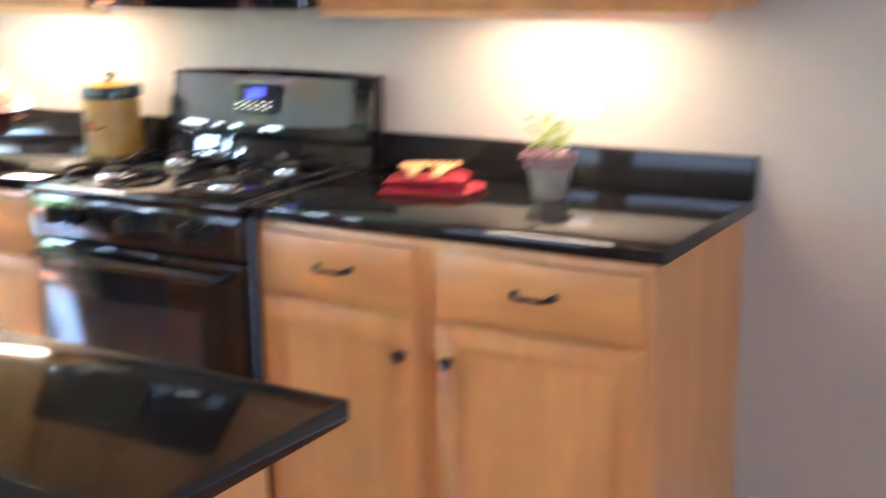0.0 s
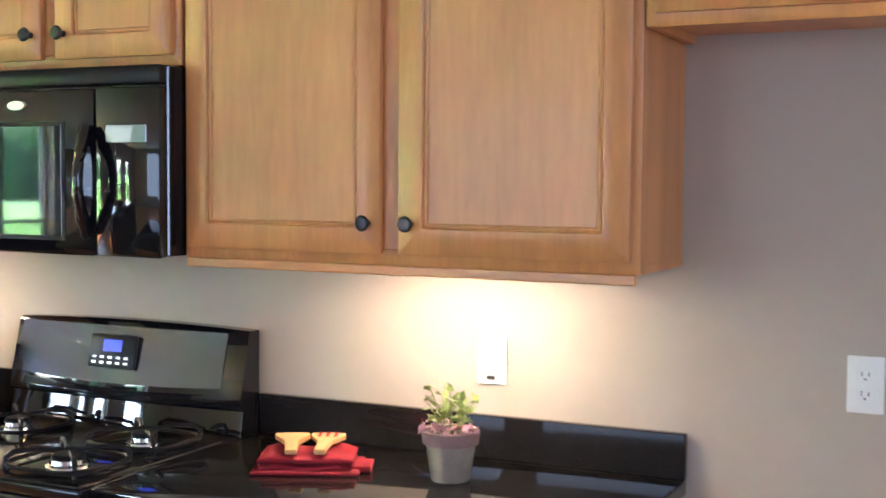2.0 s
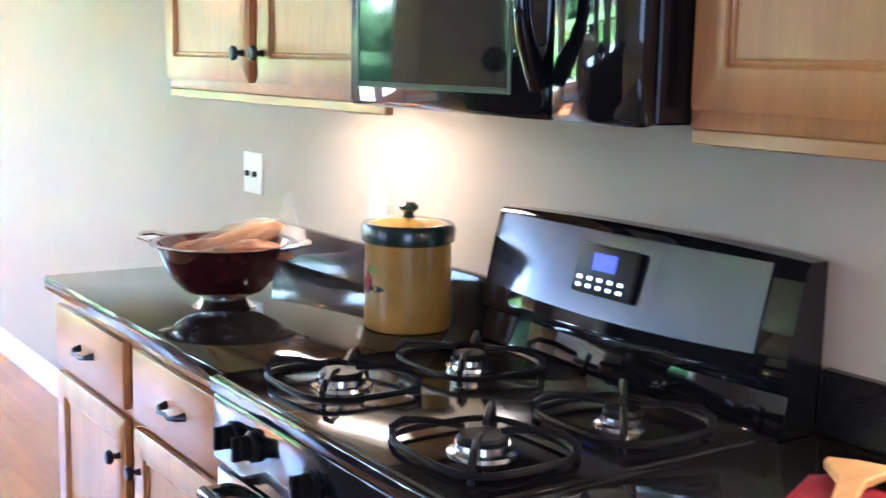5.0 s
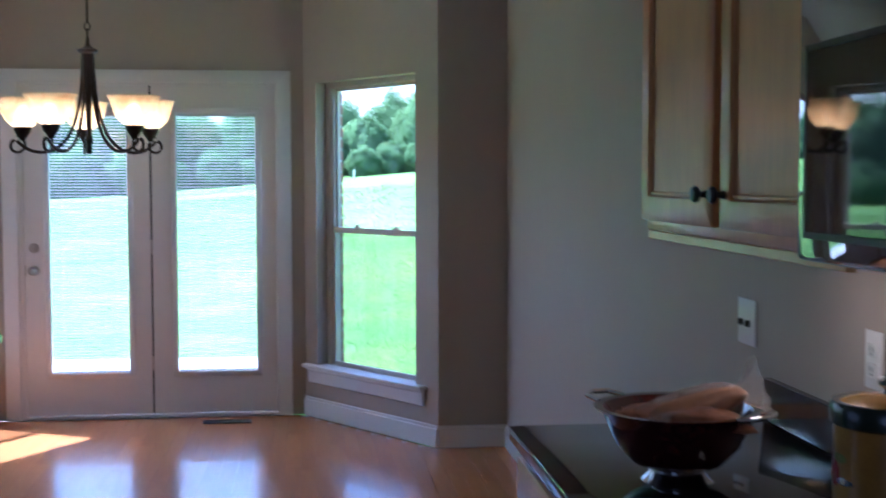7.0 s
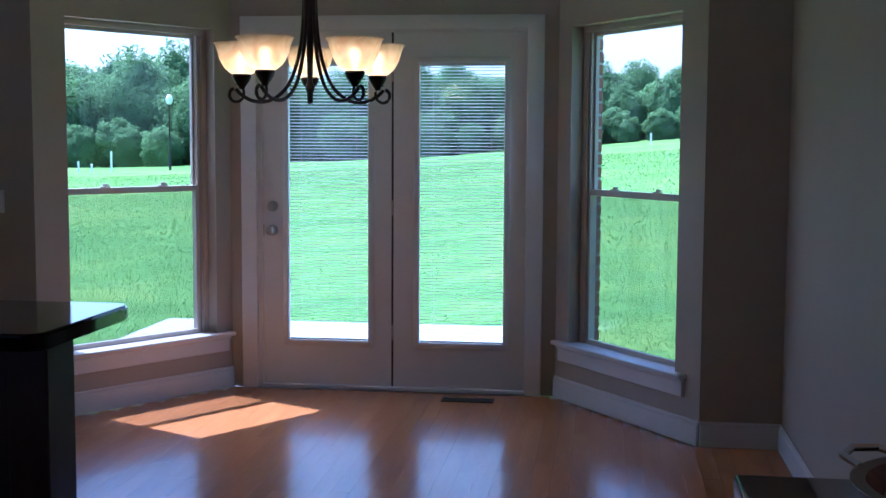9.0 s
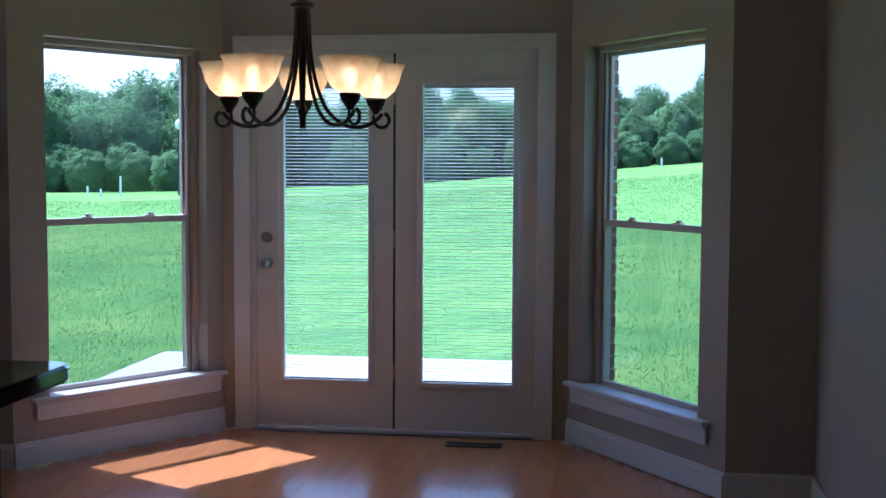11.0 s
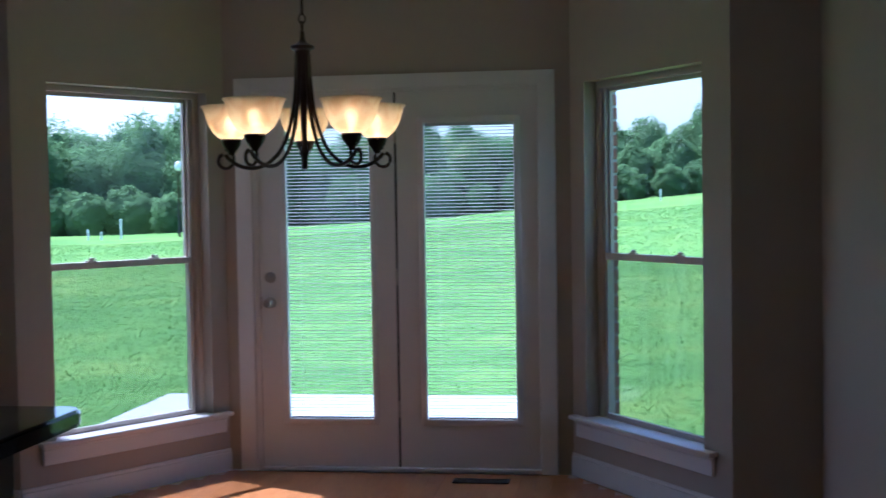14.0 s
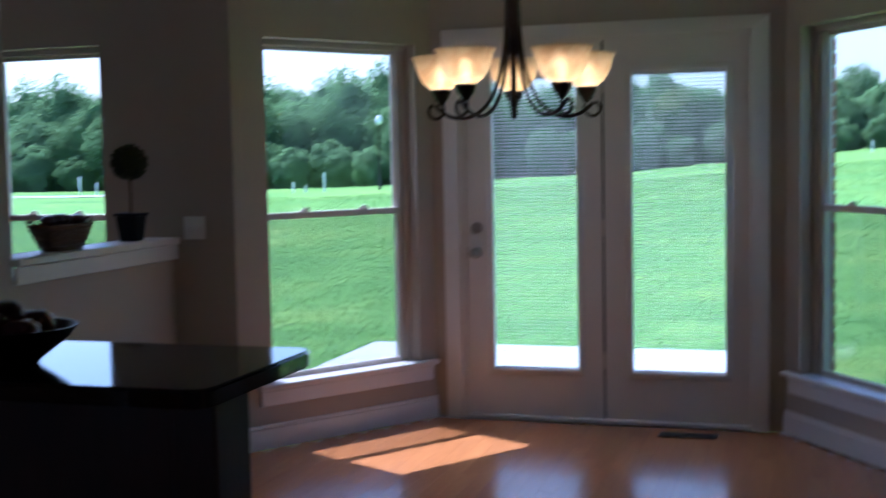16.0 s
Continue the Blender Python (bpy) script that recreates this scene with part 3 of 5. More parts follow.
def upper(y0, y1, z0, z1, depth, label, knob_z, light=False):
    c = thing("wall_cabinet", (-depth / 2, (y0 + y1) / 2, z0), label, "cabinet", "wall cabinets")
    part("body", bbox(-depth + 0.02, -0.002, y0 + 0.001, y1 - 0.001, z0 + 0.018, z1, 0.001), M_WOOD, c)
    ym = (y0 + y1) / 2
    f = 0.034
    part("face_frame", ring('x', -depth, -depth + 0.0195, y0 + 0.001, y1 - 0.001, z0, z1, f, 0.002), M_WOOD, c)
    part("mullion", bbox(-depth, -depth + 0.0195, ym - 0.04, ym + 0.04, z0 + f, z1 - f, 0.002), M_WOOD, c)
    for ya, yb in ((y0 + 0.001, y0 + 0.016), (y1 - 0.016, y1 - 0.001)):
        part("side_skirt", bbox(-depth + 0.02, -0.002, ya, yb, z0, z0 + 0.0175), M_WOOD, c)
    if light:
        part("light_rail", bbox(-depth + 0.002, -depth + 0.020, y0 + 0.012, y1 - 0.002, z0 - 0.021, z0 - 0.0005, 0.002), M_WOODH, c)
    x = -depth - 0.020
    panel_door("door", x, y0 + 0.018, ym - 0.022, z0 + 0.024, z1 - 0.02, c, (ym - 0.05, knob_z))
    panel_door("door", x, ym + 0.022, y1 - 0.018, z0 + 0.024, z1 - 0.02, c, (ym + 0.05, knob_z))
    return c


upper(-1.067, -0.001, 1.382, 2.40, 0.318, "honey maple wall cabinet with two framed doors", 1.470, True)
upper(0.759, 1.824, 1.382, 2.40, 0.318, "honey maple wall cabinet with two framed doors", 1.470, True)
upper(0.001, 0.757, 1.815, 2.40, 0.325, "short honey maple cabinet above the microwave", 1.898)
upper(-2.00, -1.071, 1.85, 2.40, 0.325, "honey maple cabinet above the refrigerator alcove", 1.93)


def strip_lamp(y0, y1):
    t = thing("under_cabinet_lamp", (-0.2, (y0 + y1) / 2, 1.37), "slim white lamp fixed under the wall cabinet", "lamp", "under-cabinet lamps")
    part("housing", bbox(-0.245, -0.155, y0, y1, 1.373, 1.3835, 0.003), M_PLATE, t)
    part("lens", bbox(-0.232, -0.168, y0 + 0.02, y1 - 0.02, 1.3695, 1.3728, 0.001), M_LENS, t)


strip_lamp(-0.83, -0.37)
strip_lamp(0.99, 1.45)


def base_cabinet(y0, y1, label, ym):
    c = thing("base_cabinet", (-0.3, (y0 + y1) / 2, 0), label, "cabinet", "base cabinets")
    part("body", bbox(-0.588, -0.002, y0 + 0.001, y1 - 0.001, 0.10, 0.884, 0.001), M_WOOD, c)
    part("toe_kick", bbox(-0.53, -0.01, y0 + 0.006, y1 - 0.006, 0.0, 0.099), M_WOODH, c)
    f = 0.036
    part("face_frame", ring('x', -0.608, -0.589, y0 + 0.001, y1 - 0.001, 0.10, 0.884, f, 0.002), M_WOOD, c)
    part("mullion", bbox(-0.608, -0.589, ym - 0.038, ym + 0.038, 0.136, 0.848, 0.002), M_WOOD, c)
    part("rail", bbox(-0.6072, -0.589, y0 + f, ym - 0.038, 0.685, 0.71), M_WOODH, c)
    part("rail", bbox(-0.6072, -0.589, ym + 0.038, y1 - f, 0.685, 0.71), M_WOODH, c)
    for a, b, ky in ((y0 + 0.02, ym - 0.030, ym - 0.062), (ym + 0.030, y1 - 0.02, ym + 0.062)):
        d = part("drawer", bbox(-0.629, -0.609, a, b, 0.708, 0.858, 0.005, seg=2), M_WOODH, c)
        pull(-0.629, (a + b) / 2, 0.785, d)
        panel_door("door", -0.629, a, b, 0.118, 0.688, c, (ky, 0.60))
    return c


base_cabinet(-1.055, -0.003, "honey maple base cabinet with two drawers and doors", -0.507)
base_cabinet(0.760, 1.826, "honey maple base cabinet with two drawers and doors", 1.29)


def counter(y0, y1, label):
    c = thing("worktop", (-0.3, (y0 + y1) / 2, 0.886), label, "worktop", "granite worktops")
    part("slab", bbox(-0.642, -0.002, y0, y1, 0.886, 0.921, 0.006, seg=2), M_GRAN, c)
    part("backsplash", bbox(-0.022, -0.002, y0, y1, 0.9212, 1.022, 0.002), M_GRAN, c)


counter(-1.085, -0.002, "polished black granite worktop with low backsplash")
counter(0.759, 1.848, "polished black granite worktop with low backsplash")

# ---- gas range ----
rg = thing("gas_range", (-0.33, 0.378, 0), "glossy black freestanding gas range with four burners", "range")
RY0, RY1 = 0.003, 0.754
part("body", bbox(-0.625, -0.03, RY0, RY1, 0.06, 0.895, 0.004), M_BLACKS, rg)
part("kick_drawer", bbox(-0.655, -0.626, RY0 + 0.004, RY1 - 0.004, 0.06, 0.215, 0.006, seg=2), M_BLACKS, rg)
part("foot_rail", bbox(-0.56, -0.06, RY0 + 0.02, RY1 - 0.02, 0.0, 0.059), M_BLACKM, rg)
od = part("oven_door", bbox(-0.662, -0.626, RY0 + 0.004, RY1 - 0.004, 0.225, 0.765, 0.008, seg=2), M_BLACK, rg)
part("oven_window", bbox(-0.6645, -0.6615, 0.16, 0.60, 0.36, 0.62, 0.001), M_STEEL, od, "smoked oven window")
bm = tube([(-0.705, RY0 + 0.05, 0.735), (-0.71, 0.378, 0.735), (-0.705, RY1 - 0.05, 0.735)], 0.012, 12)
for yy in (RY0 + 0.06, RY1 - 0.06):
    bbox(-0.705, -0.658, yy - 0.012, yy + 0.012, 0.725, 0.745, 0.004, bm=bm)
part("oven_handle", bm, M_BLACKS, od)
part("control_front", bbox(-0.668, -0.626, RY0, RY1, 0.772, 0.894, 0.010, seg=2), M_BLACKS, rg)
for yy in (0.10, 0.17, 0.378, 0.585, 0.655):
    R = Matrix.Translation((-0.668, yy, 0.842)) @ Matrix.Rotation(radians(-90), 4, 'Y')
    k = part("burner_knob", lathe([(0.026, 0), (0.026, 0.006), (0.021, 0.010), (0.019, 0.026), (0, 0.028)], 20, R), M_BLACKM, rg)
    part("grip", bbox(-0.706, -0.690, yy - 0.005, yy + 0.005, 0.822, 0.862, 0.002), M_BLACKM, k)
bm = bbox(-0.672, -0.095, RY0 - 0.001, RY1 + 0.001, 0.896, 0.922, 0.006, seg=2)
part("cooktop", bm, M_BLACKS, rg)
bm = bmesh.new()
for yy in (RY0 + 0.012, RY1 - 0.012):
    tube([(-0.66, yy, 0.9225), (-0.10, yy, 0.9225)], 0.004, 6, bm)
tube([(-0.66, RY0 + 0.012, 0.9225), (-0.66, RY1 - 0.012, 0.9225)], 0.004, 6, bm)
part("cooktop_lip", bm, M_BLACKS, rg)
for by in (0.175, 0.580):
    for bx, r in ((-0.51, 0.042), (-0.25, 0.035)):
        T = Matrix.Translation((bx, by, 0.9215))
        b = part("burner", lathe([(0.0, 0.0), (r * 1.25, 0.0), (r * 1.2, 0.006), (r, 0.009), (r * 0.95, 0.018), (0, 0.019)], 24, T), M_CHROME, rg, "silver gas burner ring")
        part("burner_cap", lathe([(0, 0.0195), (r * 0.86, 0.0195), (r * 0.88, 0.024), (r * 0.8, 0.029), (0, 0.030)], 24, T), M_BLACKM, b)
    for bx in (-0.51, -0.25):
        bm = bmesh.new()
        loop = [(bx + 0.105 * math.copysign(abs(math.cos(a)) ** 0.55, math.cos(a)), by + 0.118 * math.copysign(abs(math.sin(a)) ** 0.55, math.sin(a)), 0.934) for a in [2 * math.pi * q / 32 for q in range(33)]]
        tube(loop, 0.0055, 6, bm)
        for dx, dy in ((1, 1), (1, -1), (-1, 1), (-1, -1)):
            px, py = bx + dx * 0.088, by + dy * 0.098
            tube([(px, py, 0.923), (px, py, 0.948), (px - dx * 0.012, py - dy * 0.012, 0.960), (bx + dx * 0.05, by + dy * 0.055, 0.963), (bx + dx * 0.018, by + dy * 0.02, 0.957)], [0.007, 0.0065, 0.006, 0.0055, 0.005], 6, bm)
        part("grate", bm, M_BLACKM, rg, "black cast-iron grate")
# back guard: lower sloped strip, curved bright panel, dark ends
bm = bmesh.new()
n = 14
sections = []
for k in range(n + 1):
    u = k / n
    y = RY0 + (RY1 - RY0) * u
    bow = 0.018 * (1 - (2 * u - 1) ** 2)
    sections.append([bm.verts.new(p) for p in ((-0.015, y, 0.921), (-0.098 - bow, y, 0.921), (-0.086 - bow, y, 0.985), (-0.096 - bow, y, 0.992), (-0.098 - bow, y, 1.012), (-0.060, y, 1.172 + bow * 0.5), (-0.052, y, 1.182 + bow * 0.5), (-0.015, y, 1.182 + bow * 0.5))])
for a, b in zip(sections, sections[1:]):
    for i in range(8):
        bm.faces.new((a[i], a[(i + 1) % 8], b[(i + 1) % 8], b[i]))
bm.faces.new(sections[0])
bm.faces.new(sections[-1])
bmesh.ops.recalc_face_normals(bm, faces=list(bm.faces))
bg = part("back_guard", bm, M_BLACK, rg)
bm = bmesh.new()
rows = []
for k in range(n + 1):
    u = k / n
    y = RY0 + 0.06 + (RY1 - RY0 - 0.075) * u
    w = (y - RY0) / (RY1 - RY0)
    bow = 0.018 * (1 - (2 * w - 1) ** 2)
    dip = 0.010 * (1 - (2 * u - 1) ** 2)
    rows.append([bm.verts.new(p) for p in ((-0.0925 - bow, y, 1.040 - dip), (-0.0595 - bow * 0.55, y, 1.174), (-0.055, y, 1.174), (-0.085, y, 1.040 - dip))])
for a, b in zip(rows, rows[1:]):
    for i in range(4):
        bm.faces.new((a[i], a[(i + 1) % 4], b[(i + 1) % 4], b[i]))
bm.faces.new(rows[0])
bm.faces.new(rows[-1])
bmesh.ops.recalc_face_normals(bm, faces=list(bm.faces))
part("control_panel", bm, M_STEEL, bg, "shiny dark grey control panel")


def on_guard(y, z, d=0.0):
    w = (y - RY0) / (RY1 - RY0)
    bow = 0.018 * (1 - (2 * w - 1) ** 2)
    return -0.0945 - bow + (z - 1.035) * 0.235 - d


tilt = radians(13.5)
TP = Matrix.Translation((on_guard(0.40, 1.11, 0.001), 0.40, 1.11)) @ Matrix.Rotation(tilt, 4, 'Y')
bm = bbox(-0.006, 0.006, -0.075, 0.075, -0.044, 0.044, 0.005, seg=2)
bm.transform(TP)
keyp = part("clock_panel", bm, M_BLACKM, bg)
bm = bbox(-0.0075, -0.0058, -0.030, 0.030, 0.000, 0.030, 0.001)
bm.transform(TP)
part("display", bm, M_LCD, keyp, "blue lit clock display")
for i in range(5):
    for j in range(2):
        bm = bbox(-0.0085, -0.0055, -0.056 + i * 0.026, -0.042 + i * 0.026, -0.034 + j * 0.014, -0.026 + j * 0.014, 0.001)
        bm.transform(TP)
        part("button", bm, M_CHROME, keyp)
T = Matrix.Translation((-0.108, 0.41, 1.012)) @ Matrix.Rotation(radians(-90), 4, 'Y') @ Matrix.Diagonal((0.5, 1, 1, 1))
part("badge", lathe([(0, 0.003), (0.020, 0.003), (0.024, 0.0), (0, -0.002)], 24, T), M_CHROME, bg, "small oval chrome badge")

# ---- over-the-range microwave ----
mw = thing("microwave", (-0.2, 0.378, 1.40), "glossy black microwave above the range", "microwave")
part("body", bbox(-0.372, -0.002, 0.003, 0.755, 1.405, 1.832, 0.003), M_BLACKS, mw)
bm = bbox(-0.402, -0.373, 0.003, 0.755, 1.790, 1.832, 0.008, seg=2)
part("vent_grille", bm, M_BLACKM, mw)
door = part("door", bbox(-0.402, -0.373, 0.190, 0.755, 1.402, 1.784, 0.010, seg=2), M_BLACK, mw)
part("window", bbox(-0.404, -0.4015, 0.285, 0.715, 1.445, 1.700, 0.001), M_BLACK, door, "smoked black viewing window")
bm = bbox(-0.4045, -0.4015, 0.275, 0.285, 1.435, 1.71, 0.001)
bbox(-0.4045, -0.4015, 0.715, 0.725, 1.435, 1.71, 0.001, bm=bm)
bbox(-0.4045, -0.4015, 0.285, 0.715, 1.70, 1.71, 0.001, bm=bm)
bbox(-0.4045, -0.4015, 0.285, 0.715, 1.435, 1.445, 0.001, bm=bm)
part("window_border", bm, M_BLACKM, door)
part("control_strip", bbox(-0.402, -0.373, 0.003, 0.186, 1.402, 1.784, 0.008, seg=2), M_BLACK, mw)
pts = []
for k in range(13):
    u = k / 12
    pts.append((-0.403 - 0.045 * math.sin(math.pi * u) - 0.004, 0.205 - 0.012 * math.sin(math.pi * u), 1.45 + 0.245 * u))
part("handle", tube(pts, [0.016 - 0.004 * math.sin(math.pi * k / 12) for k in range(13)], 12), M_BLACK, door, "curved black handle")
T = Matrix.Translation((-0.4025, 0.42, 1.748)) @ Matrix.Rotation(radians(-90), 4, 'Y') @ Matrix.Diagonal((0.42, 1, 1, 1))
part("badge", lathe([(0, 0.004), (0.026, 0.004), (0.031, 0.0), (0, -0.002)], 28, T), M_CHROME, door, "oval chrome badge")
part("display", bbox(-0.4035, -0.401, 0.04, 0.155, 1.66, 1.70, 0.001), M_STEEL, mw)
part("lamp_lens", bbox(-0.30, -0.22, 0.55, 0.68, 1.398, 1.4045, 0.001), M_PLATE, mw)
mw.location.z -= 0.020


# ---- wall plates ----
def plate(name, M, label, cat, kind):
    """Built facing -Y at the origin, about 7 x 11.5 cm."""
    p = thing(name, M.translation, label, cat)
    F = M

    def put(n, bm, ma, par, lab=""):
        bm.transform(F)
        return part(n, bm, ma, par, lab)
    w = 0.06 if kind == "double" else 0.036
    body = put("plate", bbox(-w, w, -0.006, -0.0005, -0.058, 0.058, 0.003, seg=2), M_PLATE, p)
    if kind == "outlet":
        for z in (-0.020, 0.020):
            r = put("receptacle", bbox(-0.016, 0.016, -0.009, -0.0055, z - 0.014, z + 0.014, 0.004, seg=2), M_PLATE, body)
            bm = bbox(-0.008, -0.006, -0.0094, -0.0085, z - 0.002, z + 0.008)
            bbox(0.006, 0.008, -0.0094, -0.0085, z - 0.002, z + 0.007, bm=bm)
            bbox(-0.002, 0.002, -0.0094, -0.0085, z - 0.010, z - 0.006, bm=bm)
            put("slot", bm, M_SLOT, r)
    elif kind == "rocker":
        put("rocker", bbox(-0.016, 0.016, -0.010, -0.0055, -0.033, 0.033, 0.003), M_PLATE, body)
        put("test_button", bbox(-0.010, 0.010, -0.0115, -0.0095, -0.046, -0.038, 0.001), M_SLOT, body)
    else:
        for x in ((-0.024, 0.024) if kind == "double" else (0.0,)):
            # the kitchen-side toggles are coloured dark to paint in their shadow
            put("toggle", bbox(x - 0.005, x + 0.005, -0.018, -0.0055, -0.010, 0.006, 0.002), M_SLOT if M.translation.x > -1 else M_PLATE, body)
    return p


EAST = Matrix.Rotation(radians(-90), 4, 'Z')
plate("light_switch", Matrix.Translation((0, -0.628, 1.15)) @ EAST, "white rocker switch plate under the cabinet lamp", "switch", "rocker")
plate("wall_outlet", Matrix.Translation((0, -1.445, 1.155)) @ EAST, "white double outlet in the refrigerator alcove", "outlet", "outlet")
plate("wall_outlet", Matrix.Translation((0, 1.315, 1.143)) @ EAST, "white double outlet behind the canister", "outlet", "outlet")
plate("light_switch", Matrix.Translation((0, 2.01, 1.138)) @ EAST, "white toggle switch plate past the worktop's end", "switch", "double")
plate("light_switch", Matrix.Translation((-3.955, 5.73, 1.142)), "white switch plate on the return wall", "switch", "double")

wb = thing("ice_maker_box", (0, -1.60, 0.36), "white recessed water valve box for a refrigerator", "valve box")
bm = bbox(-0.010, -0.001, -1.69, -1.513, 0.425, 0.445, 0.002)
bbox(-0.010, -0.001, -1.69, -1.513, 0.265, 0.285, 0.002, bm=bm)
bbox(-0.010, -0.001, -1.533, -1.513, 0.285, 0.425, 0.002, bm=bm)
bbox(-0.010, -0.001, -1.69, -1.67, 0.285, 0.425, 0.002, bm=bm)
part("frame", bm, M_PLATE, wb)
part("recess", bbox(-0.003, -0.001, -1.67, -1.533, 0.285, 0.425), M_CLAY, wb)
part("valve", tube([(-0.004, -1.60, 0.35), (-0.03, -1.60, 0.35), (-0.03, -1.60, 0.37)], 0.008, 8), M_RED, wb, "red valve handle")

# ---- things on the worktops ----
CT = 0.9215
tw = thing("folded_towel", (-0.28, -0.28, CT), "folded red cloth towel on the worktop", "towel")
bm = bmesh.new()
for k, (z0, z1, gx, gy) in enumerate(((0.0, 0.010, 0.012, 0.018), (0.009, 0.025, 0.0, 0.0), (0.024, 0.043, 0.002, 0.004))):
    t = bmesh.new()
    bmesh.ops.create_cube(t, size=1)
    bmesh.ops.subdivide_edges(t, edges=list(t.edges), cuts=7, use_grid_fill=True)
    for v in t.verts:
        u, w = v.co.x * 2, v.co.y * 2
        s = 1 - 0.10 * (abs(v.co.z) * 2) ** 4
        h = z0 + (z1 - z0) * (v.co.z + 0.5)
        h += (0.006 * math.sin(u * 3 + k) * math.cos(w * 4) - 0.007 * max(0, abs(w) - 0.7) / 0.3 - 0.005 * max(0, abs(u) - 0.7) / 0.3) * (1 if v.co.z > 0 and k else 0)
        v.co = Vector((-0.28 + u * (0.070 + gx) * s, -0.275 + w * (0.100 + gy) * s, CT + max(h, 0.0)))
    t.transform(Matrix.Translation((-0.28, -0.275, 0)) @ Matrix.Rotation(radians(24), 4, 'Z') @ Matrix.Translation((0.28, 0.275, 0)))
    part("fold", t, M_RED, tw, smooth=70)
TURN = Matrix.Translation((-0.28, -0.275, 0)) @ Matrix.Rotation(radians(24), 4, 'Z') @ Matrix.Translation((0.28, 0.275, 0))
bm.free()
bm = bbox(-0.33, -0.25, -0.418, -0.36, CT + 0.001, CT + 0.016, 0.005, seg=2)
bm.transform(TURN)
part("corner", bm, M_RED, tw)

tw.location.y -= 0.032


def spoon(x0, y, turn, fork=False):
    s = thing("wooden_spoon", (x0, y, CT + 0.05), "pale wooden serving spoon head on the red towel", "utensil", "spoons on the towel")
    bm = bmesh.new()
    outline = [(0.075, 0.013), (0.03, 0.014), (-0.005, 0.017), (-0.03, 0.030), (-0.052, 0.040), (-0.066, 0.038), (-0.070, 0.0)]
    up = [(-x, w) for x, w in outline]
    top, bot = [], []
    ring = [(x, w) for x, w in up] + [(x, -w) for x, w in reversed(up[:-1])]
    for x, w in ring:
        top.append(bm.verts.new((x, w, 0.014)))
        bot.append(bm.verts.new((x, w, 0.002)))
    bm.faces.new(top)
    bm.faces.new(bot)
    for i in range(len(ring)):
        j = (i + 1) % len(ring)
        bm.faces.new((top[i], top[j], bot[j], bot[i]))
    bmesh.ops.recalc_face_normals(bm, faces=list(bm.faces))
    bmesh.ops.bevel(bm, geom=[e for e in bm.edges], offset=0.002, segments=1, affect='EDGES')
    bm.transform(Matrix.Translation((x0, y, CT + 0.047)) @ Matrix.Rotation(radians(turn), 4, 'Z') @ Matrix.Rotation(radians(-3), 4, 'Y'))
    part("head", bm, M_TAN, s)
    if fork:
        for w in (-0.018, 0.0, 0.018):
            bm = bbox(0.030, 0.0715, w - 0.0035, w + 0.0035, 0.0132, 0.0148)
            bm.transform(Matrix.Translation((x0, y, CT + 0.047)) @ Matrix.Rotation(radians(turn), 4, 'Z') @ Matrix.Rotation(radians(-3), 4, 'Y'))
            part("tine_gap", bm, M_RED, s, smooth=0)


spoon(-0.295, -0.272, 30)
spoon(-0.262, -0.337, 22, True)

pot = thing("potted_herb", (-0.235, -0.632, CT), "small grey clay pot with a leggy herb", "potted plant")
T = Matrix.Translation((-0.235, -0.632, CT))
part("pot", lathe([(0, 0), (0.044, 0), (0.047, 0.004), (0.060, 0.088), (0.060, 0.092), (0.052, 0.092), (0.045, 0.08), (0, 0.08)], 32, T), M_CLAY, pot)
part("pot_rim", lathe([(0.0605, 0.084), (0.067, 0.086), (0.070, 0.116), (0.066, 0.119), (0.061, 0.116), (0.0605, 0.093)], 32, T), M_CLAYR, pot, "mauve painted rim")
part("soil", lathe([(0, 0.108), (0.058, 0.106), (0.059, 0.094), (0, 0.094)], 20, T), M_SOIL, pot)


def leaf_cloud(rnd, centers, size, count, spread):
    bm = bmesh.new()
    for c in centers:
        for _ in range(count):
            p = Vector(c) + Vector((rnd.gauss(0, spread), rnd.gauss(0, spread), rnd.gauss(0, spread * 0.7)))
            a = Vector((rnd.uniform(-1, 1), rnd.uniform(-1, 1), rnd.uniform(-0.6, 0.9))).normalized()
            b = a.cross(Vector((rnd.uniform(-1, 1), rnd.uniform(-1, 1), rnd.uniform(-1, 1)))).normalized()
            n = a.cross(b)
            s = size * rnd.uniform(0.6, 1.3)
            v = [bm.verts.new(p + q) for q in (-a * s, b * s * 0.45 + n * s * 0.15, a * s, -b * s * 0.45 + n * s * 0.15)]
            bm.faces.new(v)
    return bm


rnd = random.Random(4)
bm = bmesh.new()
tips = []
for k in range(8):
    a = k * 0.785 + 0.4
    h, o = rnd.uniform(0.05, 0.13), rnd.uniform(0.02, 0.085)
    base = Vector((-0.235 + 0.02 * math.cos(a), -0.632 + 0.02 * math.sin(a), CT + 0.104))
    tip = Vector((-0.235 + o * math.cos(a), -0.632 + o * math.sin(a), CT + 0.108 + h))
    tube([base, base.lerp(tip, 0.5) + Vector((0, 0, 0.015)), tip], 0.0014, 5, bm)
    tips += [tip, base.lerp(tip, 0.75), base.lerp(tip, 0.5)]
tagged(part("stems", bm, M_LEAF, pot), kind="stuff")
tagged(part("leaves", leaf_cloud(rnd, tips, 0.017, 3, 0.009), M_LEAF, pot), kind="stuff")
tagged(part("petals", leaf_cloud(rnd, [(-0.27, -0.60, CT + 0.125), (-0.25, -0.68, CT + 0.125), (-0.28, -0.645, CT + 0.12), (-0.20, -0.585, CT + 0.125)], 0.014, 16, 0.013), M_PINK, pot), kind="stuff")
